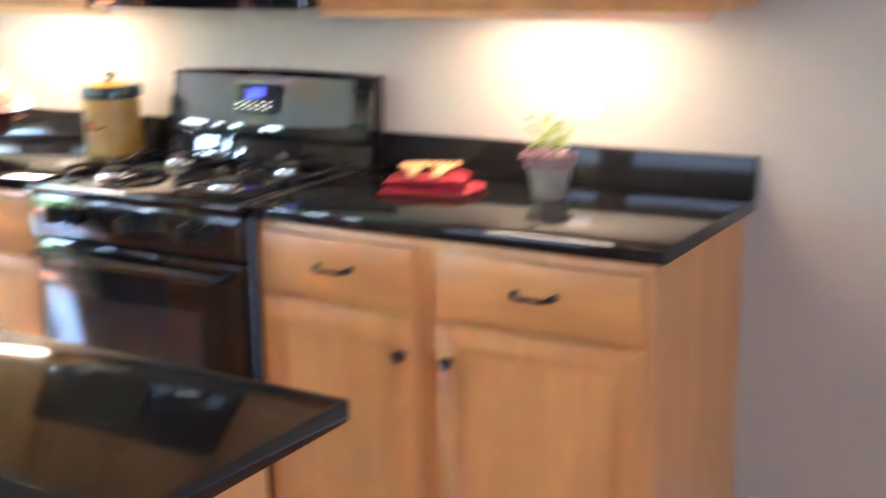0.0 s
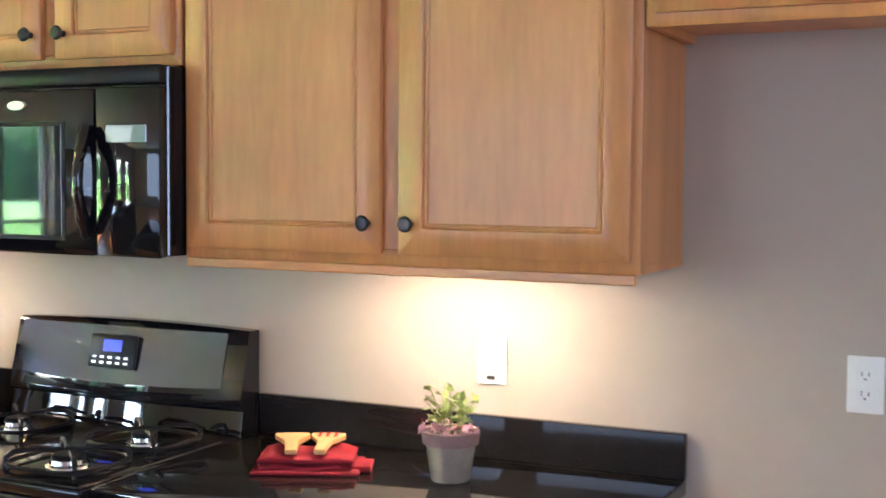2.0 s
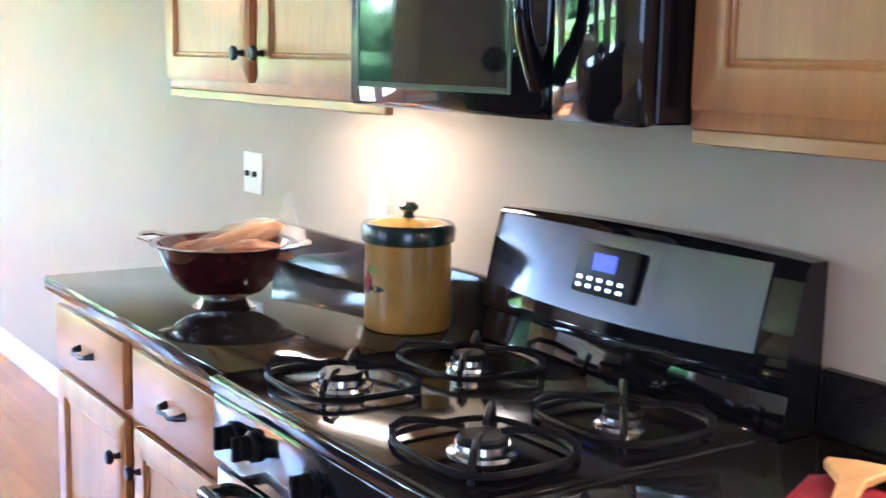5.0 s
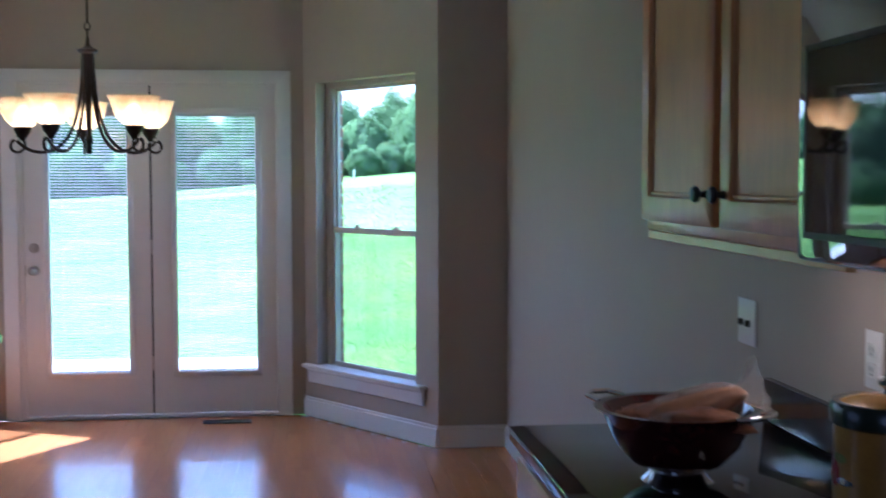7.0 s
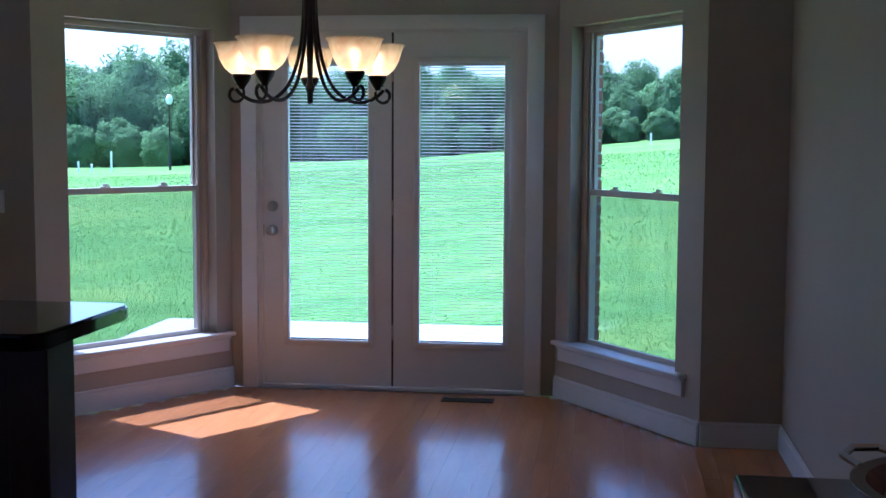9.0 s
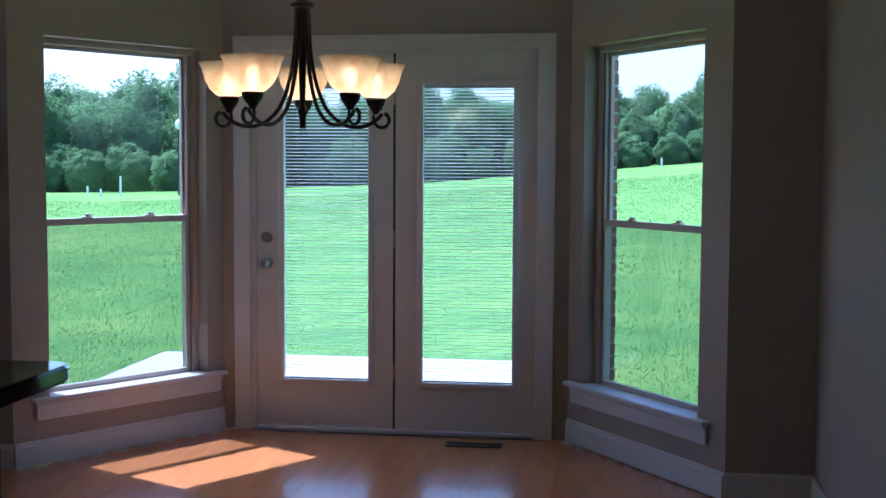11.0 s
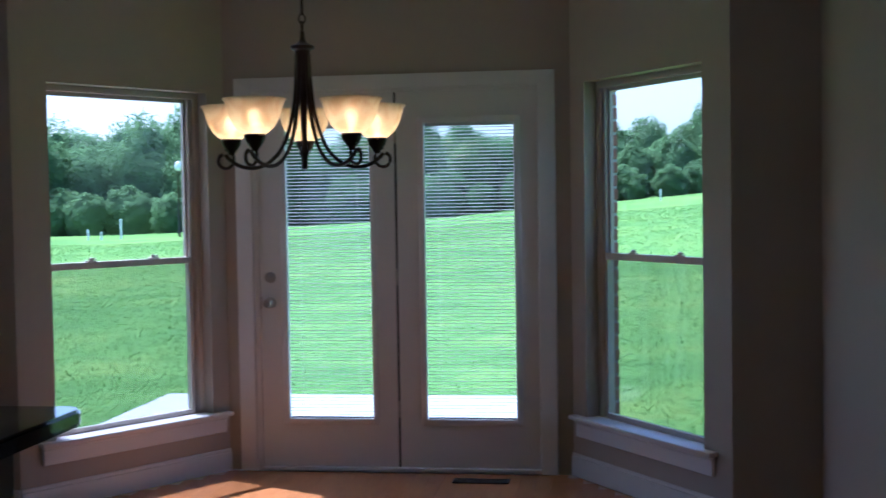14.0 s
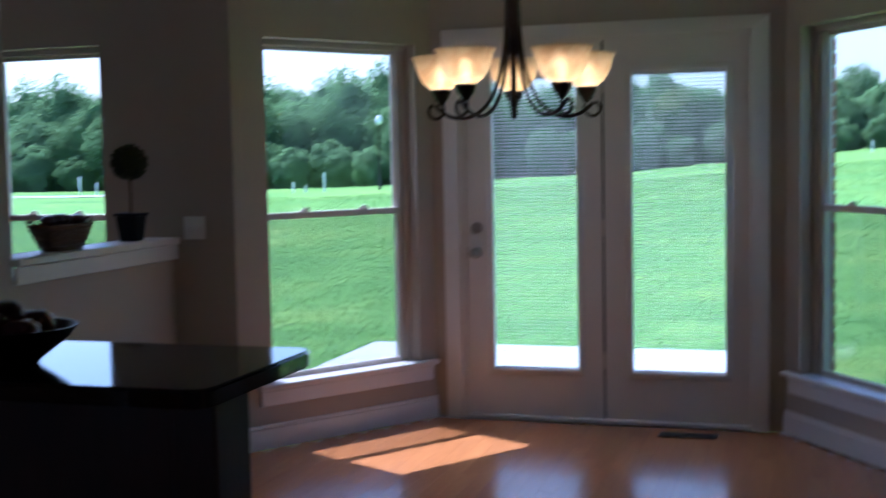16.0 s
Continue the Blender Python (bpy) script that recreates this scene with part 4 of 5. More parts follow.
pot.scale = (0.9, 0.9, 0.92)

can = thing("canister", (-0.165, 0.925, CT), "yellow ceramic canister with painted fruit and dark band", "canister")
T = Matrix.Translation((-0.165, 0.925, CT))
part("jar", lathe([(0, 0), (0.084, 0), (0.088, 0.004), (0.088, 0.178), (0.082, 0.18), (0, 0.18)], 44, T), M_YEL, can)
lid = part("lid", lathe([(0.080, 0.215), (0.060, 0.222), (0.035, 0.226), (0.0, 0.228), (0, 0.205), (0.08, 0.205)], 44, T), M_YELL, can, "glossy yellow lid")
part("lid_band", lathe([(0.089, 0.176), (0.095, 0.180), (0.097, 0.206), (0.092, 0.216), (0.080, 0.2155), (0.080, 0.181)], 44, T), M_GRN, lid, "dark green rim band")
part("lid_knob", lathe([(0.012, 0.2275), (0.010, 0.235), (0.020, 0.243), (0.020, 0.250), (0.012, 0.257), (0, 0.258)], 20, T), M_GRN, lid)


def decal(ang, z, ry, rz, material, name):
    bm = bmesh.new()
    n, vs = 18, []
    for k in range(n):
        t = 2 * math.pi * k / n
        a = ang + ry * math.cos(t) / 0.0885
        vs.append(bm.verts.new((-0.165 + 0.0888 * math.cos(a), 0.925 + 0.0888 * math.sin(a), CT + z + rz * math.sin(t))))
    bm.faces.new(vs)
    part(name, bm, material, can, smooth=0)


for ang, z, ry, rz, ma, nm in ((2.75, 0.12, 0.018, 0.020, M_PINK, "painted_fruit"), (3.0, 0.098, 0.020, 0.022, M_RED, "painted_fruit"), (2.6, 0.09, 0.014, 0.026, M_LEAF, "painted_leaf"), (3.2, 0.125, 0.020, 0.008, M_LEAF, "painted_leaf"), (3.35, 0.088, 0.022, 0.006, M_GRN, "painted_stem")):
    decal(ang, z, ry, rz, ma, nm)

cl = thing("colander", (-0.405, 1.30, CT), "speckled dark red footed colander with bagged bread", "colander")
T = Matrix.Translation((-0.405, 1.30, CT))
part("bowl", lathe([(0.05, 0.022), (0.085, 0.035), (0.118, 0.070), (0.138, 0.115), (0.145, 0.135), (0.160, 0.139), (0.161, 0.142), (0.143, 0.141), (0.134, 0.116), (0.113, 0.073), (0.08, 0.039), (0, 0.03)], 48, T), M_COL, cl)
part("foot", lathe([(0.052, 0.024), (0.050, 0.018), (0.066, 0.002), (0.070, 0.0), (0.066, 0.0), (0.046, 0.018), (0.046, 0.024)], 40, T), M_CHROME, cl, "polished metal foot ring")
rnd = random.Random(9)
bm = bmesh.new()
for k in range(160):
    a, u = rnd.uniform(0, 6.283), rnd.uniform(0.06, 0.95)
    r = 0.090 + 0.050 * u ** 0.7 + 0.0008
    z = 0.036 + 0.09 * u
    c = Vector((-0.405 + r * math.cos(a), 1.30 + r * math.sin(a), CT + z))
    s = rnd.uniform(0.0015, 0.003)
    ta = Vector((-math.sin(a), math.cos(a), 0)) * s
    up = Vector((math.cos(a) * 0.5, math.sin(a) * 0.5, 0.85)) * s
    bm.faces.new([bm.verts.new(c + q) for q in (ta, up, -ta, -up)])
tagged(part("drain_holes", bm, M_CHROME, cl), kind="stuff")
for sgn in (-1, 1):
    d = Vector((math.cos(2.3), math.sin(2.3), 0)) * sgn
    q = Vector((-d.y, d.x, 0))
    c = Vector((-0.405, 1.30, CT + 0.140))
    pts = [c + d * 0.152 + q * 0.045, c + d * 0.185 + q * 0.036 + Vector((0, 0, 0.006)), c + d * 0.198 + Vector((0, 0, 0.008)), c + d * 0.185 - q * 0.036 + Vector((0, 0, 0.006)), c + d * 0.152 - q * 0.045]
    part("loop_handle", tube(pts, 0.005, 10), M_CHROME, cl, "chrome loop handle")
bread = thing("bread_bag", (-0.405, 1.30, CT + 0.12), "bread loaves in a clear plastic bag inside the colander", "bread")
for i, (x, y, z, sx, sy, sz, rz) in enumerate(((-0.44, 1.33, 0.118, 0.085, 0.05, 0.026, 20), (-0.38, 1.25, 0.122, 0.095, 0.045, 0.028, -40), (-0.36, 1.34, 0.116, 0.07, 0.045, 0.026, 60))):
    t = bmesh.new()
    bmesh.ops.create_icosphere(t, subdivisions=3, radius=1)
    for v in t.verts:
        v.co *= 1 + 0.35 * noise.noise(v.co * 2.2 + Vector((i * 5, 0, 0)))
    t.transform(Matrix.Translation((x, y, CT + z)) @ Matrix.Rotation(radians(rz), 4, 'Z') @ Matrix.Diagonal((sx, sy, sz, 1)))
    part("loaf", t, M_BREAD, bread, smooth=180)
def along(a, b):
    d = Vector(b) - Vector(a)
    return Matrix.Translation((Vector(a) + Vector(b)) / 2) @ d.to_track_quat('Z', 'Y').to_matrix().to_4x4()


t = bmesh.new()
bmesh.ops.create_icosphere(t, subdivisions=4, radius=1)
for v in t.verts:
    v.co = Vector((v.co.x * 0.027, v.co.y * 0.027, math.copysign(abs(v.co.z) ** 0.8, v.co.z) * 0.105)) * (1 + 0.12 * noise.noise(v.co * 2.5))
t.transform(along((-0.45, 1.29, CT + 0.118), (-0.325, 1.25, CT + 0.165)))
part("baguette", t, M_CRUST, bread, "pale brown crusty baguette", smooth=180)
prof = [(0.037, -0.125), (0.045, -0.06), (0.048, 0.0), (0.046, 0.06), (0.036, 0.10), (0.018, 0.125), (0.028, 0.145), (0.055, 0.175), (0.068, 0.19)]
t = bmesh.new()
seg = 32
rings = []
for q, (r, z) in enumerate(prof):
    rings.append([])
    for k in range(seg):
        a = 2 * math.pi * k / seg
        p = Vector((math.cos(a), math.sin(a), z * 9))
        rr = r * (1 + 0.30 * noise.noise(p * 1.9) + 0.12 * noise.noise(p * 5.5))
        rings[-1].append(t.verts.new((rr * math.cos(a), rr * math.sin(a), z + 0.012 * noise.noise(p * 3 + Vector((3, 0, 0))))))
for q in range(len(prof) - 1):
    for k in range(seg):
        t.faces.new((rings[q][k], rings[q][(k + 1) % seg], rings[q + 1][(k + 1) % seg], rings[q + 1][k]))
t.transform(along((-0.455, 1.287, CT + 0.120), (-0.335, 1.25, CT + 0.165)) @ Matrix.Diagonal((0.78, 0.78, 0.78, 1)))
part("bag", t, M_PLASTIC, bread, "crumpled clear plastic", smooth=25)



# ---- island and bar ----
isl = thing("kitchen_island", (-2.2, 0.0, 0), "maple kitchen island with a polished black granite top", "island")
part("body", bbox(-2.62, -1.75, -0.95, 1.05, 0.10, 0.884, 0.002), M_WOOD, isl)
part("toe_kick", bbox(-2.55, -1.82, -0.89, 0.99, 0.0, 0.099), M_WOODH, isl)
part("top", bbox(-2.70, -1.642, -1.012, 1.10, 0.886, 0.921, 0.007, seg=2), M_GRAN, isl)
for k in range(4):
    a = -0.93 + k * 0.49
    d = part("door", bbox(-1.749, -1.731, a + 0.02, a + 0.47, 0.14, 0.86, 0.004), M_WOOD, isl)
    part("panel", bbox(-1.7305, -1.7265, a + 0.085, a + 0.405, 0.205, 0.795, 0.002), M_WOODP, d)

bar = thing("breakfast_bar", (-2.8, 2.35, 0), "raised breakfast bar with black granite top", "bar")
# body and panel in one near-black wood, far darker than the island's maple
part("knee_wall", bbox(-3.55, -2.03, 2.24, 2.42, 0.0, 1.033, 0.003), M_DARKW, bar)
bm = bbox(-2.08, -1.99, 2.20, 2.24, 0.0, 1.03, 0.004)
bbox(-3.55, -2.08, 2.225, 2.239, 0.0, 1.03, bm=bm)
part("end_post", bm, M_DARKW, bar, "near-black wooden panel")
bm = bmesh.new()
r, x1, y0, y1, x0 = 0.045, -1.965, 2.12, 2.61, -3.6
ring = [(x0, y0), (x1 - r, y0)]
ring += [(x1 - r + r * math.cos(a), y0 + r + r * math.sin(a)) for a in [radians(-90 + 15 * k) for k in range(7)]][1:]
ring += [(x1 - r + r * math.cos(a), y1 - r + r * math.sin(a)) for a in [radians(15 * k) for k in range(7)]] + [(x0, y1)]
lo = [bm.verts.new((x, y, 1.036)) for x, y in ring]
hi = [bm.verts.new((x, y, 1.072)) for x, y in ring]
bm.faces.new(hi)
bm.faces.new(lo)
for i in range(len(ring)):
    bm.faces.new((lo[i], lo[(i + 1) % len(ring)], hi[(i + 1) % len(ring)], hi[i]))
bmesh.ops.recalc_face_normals(bm, faces=list(bm.faces))
bmesh.ops.bevel(bm, geom=[e for e in bm.edges if abs(e.verts[0].co.z - e.verts[1].co.z) < 1e-4], offset=0.006, segments=2, affect='EDGES')
part("top", bm, M_GRAN, bar)

fb = thing("fruit_bowl", (-2.50, 2.30, 1.073), "dark bowl heaped with red fruit on the bar", "bowl")
T = Matrix.Translation((-2.50, 2.30, 1.073))
part("bowl", lathe([(0, 0.0), (0.06, 0.0), (0.065, 0.008), (0.12, 0.05), (0.14, 0.075), (0.134, 0.075), (0.11, 0.05), (0, 0.03)], 36, T), M_IRON, fb)
rnd = random.Random(3)
for k in range(8):
    a = k * 2.4
    r = 0.03 * math.sqrt(k) * 1.15
    t = bmesh.new()
    bmesh.ops.create_icosphere(t, subdivisions=2, radius=0.040)
    for v in t.verts:
        v.co.z *= 0.92
        v.co.z -= 0.010 * math.exp(-((v.co.x ** 2 + v.co.y ** 2) / 0.00018)) * (1 if v.co.z > 0 else -1)
    t.transform(Matrix.Translation((-2.50 + r * math.cos(a), 2.30 + r * math.sin(a), 1.073 + 0.095 - r * 0.4)))
    part("fruit", t, M_PAD, fb, smooth=180)


# ---- things on the ledge ----
tp = thing("topiary", (-4.14, 5.44, 1.0955), "dark ball topiary in a square pot on the ledge", "plant")
bm = bmesh.new()
t = bmesh.new()
bmesh.ops.create_cone(t, segments=4, radius1=0.058, radius2=0.078, depth=0.12, cap_ends=True)
t.transform(Matrix.Translation((-4.14, 5.44, 1.156)) @ Matrix.Rotation(radians(45), 4, 'Z'))
bmesh.ops.bevel(t, geom=list(t.edges), offset=0.004, segments=1, affect='EDGES')
part("pot", t, M_BLACKM, tp)
part("pot_lip", bbox(-4.202, -4.078, 5.378, 5.502, 1.2165, 1.232, 0.003), M_BLACKM, tp)
part("trunk", tube([(-4.14, 5.44, 1.225), (-4.137, 5.442, 1.31), (-4.14, 5.44, 1.41)], 0.006, 8), M_BARK, tp)
t = bmesh.new()
bmesh.ops.create_icosphere(t, subdivisions=3, radius=0.076)
for v in t.verts:
    v.co *= 1 + 0.08 * noise.noise(v.co * 60)
t.transform(Matrix.Translation((-4.14, 5.44, 1.475)))
rnd = random.Random(12)
for _ in range(700):
    d = Vector((rnd.gauss(0, 1), rnd.gauss(0, 1), rnd.gauss(0, 1))).normalized()
    p = Vector((-4.14, 5.44, 1.475)) + d * rnd.uniform(0.072, 0.088)
    a = d.cross(Vector((rnd.gauss(0, 1), rnd.gauss(0, 1), rnd.gauss(0, 1)))).normalized() * 0.009
    b = (d + a * 30).normalized() * 0.012
    t.faces.new([t.verts.new(p + q) for q in (-a, b * 0.3 - a * 0.2 + d * 0.004, a, -b * 0.6)])
part("crown", t, M_TOPI, tp, smooth=0)

bk = thing("basket", (-4.14, 4.87, 1.0955), "flared wicker basket with twig handles on the ledge", "basket")
bm = bmesh.new()
rings = []
for k, (w, l, z) in enumerate(((0.045, 0.115, 0.0), (0.055, 0.14, 0.03), (0.066, 0.165, 0.07), (0.075, 0.185, 0.11), (0.068, 0.178, 0.11), (0.05, 0.13, 0.02))):
    rings.append([bm.verts.new((-4.14 + w * math.copysign(abs(math.cos(a)) ** 0.6, math.cos(a)), 4.87 + l * math.copysign(abs(math.sin(a)) ** 0.6, math.sin(a)), 1.0957 + z)) for a in [2 * math.pi * i / 40 for i in range(40)]])
for a, b in zip(rings, rings[1:]):
    for i in range(40):
        bm.faces.new((a[i], a[(i + 1) % 40], b[(i + 1) % 40], b[i]))
bm.faces.new(rings[-1])
bm.faces.new(rings[0])
bmesh.ops.recalc_face_normals(bm, faces=list(bm.faces))
part("body", bm, M_WICK, bk)
bm = bmesh.new()
for z in (0.02, 0.045, 0.07, 0.095, 0.112):
    w, l = 0.05 + z * 0.24, 0.125 + z * 0.56
    pts = [(-4.14 + w * math.copysign(abs(math.cos(a)) ** 0.6, math.cos(a)), 4.87 + l * math.copysign(abs(math.sin(a)) ** 0.6, math.sin(a)), 1.0957 + z) for a in [2 * math.pi * i / 40 for i in range(41)]]
    tube(pts, 0.005, 6, bm)
part("woven_band", bm, M_WICK, bk)
for s in (-1, 1):
    pts = [(-4.17, 4.87 + s * 0.185, 1.205), (-4.15, 4.87 + s * 0.225, 1.232), (-4.13, 4.87 + s * 0.225, 1.232), (-4.11, 4.87 + s * 0.185, 1.205)]
    part("twig_handle", tube(pts, 0.006, 8), M_WICK, bk)
bm = bmesh.new()
rnd = random.Random(5)
for k in range(5):
    t = bmesh.new()
    bmesh.ops.create_icosphere(t, subdivisions=2, radius=0.035)
    t.transform(Matrix.Translation((-4.14 + rnd.uniform(-0.02, 0.02), 4.77 + k * 0.05, 1.215 + rnd.uniform(-0.01, 0.02))) @ Matrix.Diagonal((1, 1.3, 0.7, 1)))
    merge(bm, t)
part("filling", bm, M_PAD, bk, smooth=180)


# ---- chandelier ----
CX, CY = -2.165, 5.20
ch = thing("chandelier", (CX, CY, 2.3), "dark bronze five-light chandelier with alabaster glass shades", "chandelier")
T = Matrix.Translation((CX, CY, 0))
part("canopy", lathe([(0, CEIL - 0.001), (0.065, CEIL - 0.001), (0.062, CEIL - 0.012), (0.03, CEIL - 0.028), (0.008, CEIL - 0.035), (0, CEIL - 0.035)], 28, T), M_IRON, ch)
part("rod", tube([(CX, CY, CEIL - 0.03), (CX, CY, 2.26)], 0.006, 10), M_IRON, ch)
bm = bmesh.new()
for z, turn in ((2.245, 0), (2.215, 90)):
    pts = []
    for k in range(13):
        a = 2 * math.pi * k / 12
        p = Matrix.Rotation(radians(turn), 4, 'Z') @ Vector((0.014 * math.cos(a), 0, 0.020 * math.sin(a)))
        pts.append(Vector((CX, CY, z)) + p)
    tube(pts, 0.0035, 6, bm)
part("chain_link", bm, M_IRON, ch)
part("column", lathe([(0, 2.195), (0.008, 2.194), (0.010, 2.165), (0.014, 2.155), (0.022, 2.145), (0.050, 2.132), (0.048, 2.120), (0.034, 2.112), (0.030, 2.10), (0.028, 2.00), (0.016, 1.90), (0.012, 1.72), (0.018, 1.705), (0.022, 1.69), (0.014, 1.672), (0.013, 1.625), (0, 1.622)], 28, T), M_IRON, ch)
SHP = [(0.030, 1.752), (0.052, 1.762), (0.078, 1.785), (0.098, 1.822), (0.108, 1.858), (0.116, 1.882), (0.126, 1.893), (0.122, 1.896), (0.112, 1.885), (0.104, 1.860), (0.094, 1.825), (0.074, 1.789), (0.050, 1.767), (0.030, 1.757)]
for k in range(5):
    ang = radians(103.8 + 72 * k)
    d = Vector((math.cos(ang), math.sin(ang), 0))
    R = 0.322
    c = Vector((CX, CY, 0))

    def at(r, z):
        return c + d * r + Vector((0, 0, z))
    pts = [at(0.026, 2.10), at(0.030, 2.0), at(0.040, 1.90), at(0.062, 1.80), at(0.100, 1.71), at(0.155, 1.655), at(0.215, 1.633), at(0.280, 1.640), at(0.328, 1.668), at(R + 0.028, 1.690)]
    fine = []
    for i in range(len(pts) - 1):
        p0, p1, p2, p3 = pts[max(i - 1, 0)], pts[i], pts[i + 1], pts[min(i + 2, len(pts) - 1)]
        for u in (0.0, 0.33, 0.67):
            fine.append(0.5 * ((2 * p1) + (p2 - p0) * u + (2 * p0 - 5 * p1 + 4 * p2 - p3) * u * u + (3 * p1 - p0 - 3 * p2 + p3) * u ** 3))
    fine.append(pts[-1])
    arm = part("arm", tube(fine, 0.0085, 8), M_IRON, ch)
    sc = [at(R + 0.030 + 0.030 * math.cos(t) * (1 - t / 9), 1.668 + 0.030 * math.sin(t) * (1 - t / 9)) for t in [1.2 - 0.42 * i for i in range(15)]]
    part("scroll", tube(sc, [0.0085 - 0.0002 * i for i in range(15)], 8), M_IRON, arm)
    S = Matrix.Translation(c + d * R)
    part("cup", lathe([(0, 1.690), (0.012, 1.690), (0.016, 1.700), (0.036, 1.728), (0.043, 1.748), (0.040, 1.756), (0.028, 1.756), (0, 1.750)], 24, S), M_IRON, arm)
    sh = part("shade", lathe(SHP, 40, S), M_SHADE, ch, "alabaster glass bell shade", smooth=180)
    t = lathe([(0, 1.757), (0.012, 1.758), (0.013, 1.785), (0.026, 1.812), (0.028, 1.832), (0.018, 1.852), (0, 1.858)], 18, S)
    part("bulb", t, M_BULB, sh, "lit warm bulb", smooth=180)


# ---- outdoors ----
def ground_h(x, y):
    u = max(0.0, min(1.0, (y - 12) / 110))
    lat = (x + 2.5) * (110 / max(y, 20)) if y > 0 else 0
    lat = max(-45, min(45, lat))
    side = 0.044 * lat + 0.045 * max(0.0, lat + 16)
    return -0.16 + u * (0.85 + side) + 0.04 * noise.noise(Vector((x * 0.15, y * 0.15, 0))) * (1 if y > 12 else 0.3)


def axis(lo, hi, near_lo, near_hi, step):
    pts = [near_lo + step * k for k in range(int((near_hi - near_lo) / step) + 1)]
    d = step
    a = near_hi
    while a < hi:
        d *= 1.25
        a += d
        pts.append(min(a, hi))
    d = step
    a = near_lo
    while a > lo:
        d *= 1.25
        a -= d
        pts.insert(0, max(a, lo))
    return pts


gx, gy = axis(-1500, 1500, -30, 30, 1.5), axis(-1500, 1500, -10, 60, 1.5)
verts = [(x, y, ground_h(x, y)) for y in gy for x in gx]
nx = len(gx)
faces = [(j * nx + i, j * nx + i + 1, (j + 1) * nx + i + 1, (j + 1) * nx + i) for j in range(len(gy) - 1) for i in range(nx - 1)]
me = bpy.data.meshes.new("ground")
me.from_pydata(verts, [], faces)
me.polygons.foreach_set("use_smooth", [True] * len(me.polygons))
me.materials.append(M_LAWN)
tagged(new("ground", me), "wide sunlit green lawn rising to the woods", "lawn", kind="structure")

solid("pavement", bbox(-4.6, -1.25, 6.94, 9.97, -0.30, -0.085, 0.012), M_CONC, "pale concrete patio slab outside the doors", "patio", "structure")

# grass near the house
rng = np.random.default_rng(7)
N = 190000
yy = 7.2 + 62 * rng.random(N) ** 2.2
xx = -2.3 + (rng.random(N) - 0.5) * (5.0 + 0.95 * (yy - 5)) * 1.25
keep = ~((xx > -4.65) & (xx < -1.2) & (yy < 10.0)) & ((yy > 7.4) | (np.abs(xx + 2.1) > 2.2))
xx, yy = xx[keep], yy[keep]
ang = rng.random(len(xx)) * 6.283
hh = (0.010 + 0.020 * rng.random(len(xx))) * (1 + 0.02 * (yy - 7))
wd = 0.005 + 0.0006 * (yy - 7)
ln = (rng.random(len(xx)) - 0.5) * 0.09
gz = np.array([ground_h(a, b) for a, b in zip(xx, yy)])
ca, sa = np.cos(ang), np.sin(ang)
v0 = np.stack([xx - wd * ca, yy - wd * sa, gz - 0.01], 1)
v1 = np.stack([xx + wd * ca, yy + wd * sa, gz - 0.01], 1)
v2 = np.stack([xx + ln, yy + ln * sa, gz + hh], 1)
turned = np.cross(v1 - v0, v2 - v0)[:, 2] < 0
v0[turned], v1[turned] = v1[turned], v0[turned].copy()
V = np.stack([v0, v1, v2], 1).reshape(-1, 3)
me = bpy.data.meshes.new("grass")
me.from_pydata(V.tolist(), [], [(3 * k, 3 * k + 1, 3 * k + 2) for k in range(len(xx))])
me.materials.append(M_GRASSB)
me.polygons.foreach_set("use_smooth", [True] * len(me.polygons))
me.normals_split_custom_set_from_vertices([(0.0, 0.0, 1.0)] * len(me.vertices))
tagged(new("grass", me), "short green lawn grass around the patio", "grass", kind="stuff")


# ---- trees ----
def make_crown(seed, h, w, leaves):
    """A lumpy crown down to the undergrowth: a deep shell of leaf clusters with an uneven outline."""
    r = random.Random(seed)
    off = Vector((seed * 3.1, 0, 0))
    mid = Vector((0, 0, h * 0.46))

    def reach(d):
        lump = 1 + 0.30 * noise.noise(d * 1.9 + off) + 0.16 * noise.noise(d * 4.3 + off) + 0.07 * noise.noise(d * 10 + off)
        return Vector((d.x * w, d.y * w, d.z * h * 0.52)) * lump
    vs, fs, ns = [], [], []
    for _ in range(leaves):
        d = Vector((r.gauss(0, 1), r.gauss(0, 1), r.gauss(0, 1))).normalized()
        k = 1.04 - 0.26 * r.random() ** 1.4
        p = mid + reach(d) * k + Vector((r.gauss(0, 0.08), r.gauss(0, 0.08), r.gauss(0, 0.08)))
        n = (d + Vector((r.gauss(0, 0.5), r.gauss(0, 0.5), r.gauss(0, 0.5)))).normalized()
        a = n.cross(Vector((r.gauss(0, 1), r.gauss(0, 1), r.gauss(0, 1)))).normalized()
        b = n.cross(a)
        s = r.uniform(0.07, 0.19)
        i = len(vs)
        vs += [p - a * s, p - b * s * 0.7, p + a * s, p + b * s * 0.7 + n * s * 0.2]
        fs.append((i, i + 1, i + 2, i + 3))
        ns += [tuple((d * 0.8 + n * 0.6 + Vector((0, 0, 0.6))).normalized())] * 4
    me = bpy.data.meshes.new("crown")
    me.from_pydata([tuple(v) for v in vs], [], fs)
    me.materials.append(M_TREE)
    me.polygons.foreach_set("use_smooth", [True] * len(me.polygons))
    me.normals_split_custom_set_from_vertices(ns)
    bm = bmesh.new()
    bmesh.ops.create_icosphere(bm, subdivisions=4, radius=1)
    for v in bm.verts:
        v.co = mid + reach(v.co.normalized()) * 0.80
    inner = mesh_of("shaded_leaves", bm, M_TREED, 0)
    return me, inner


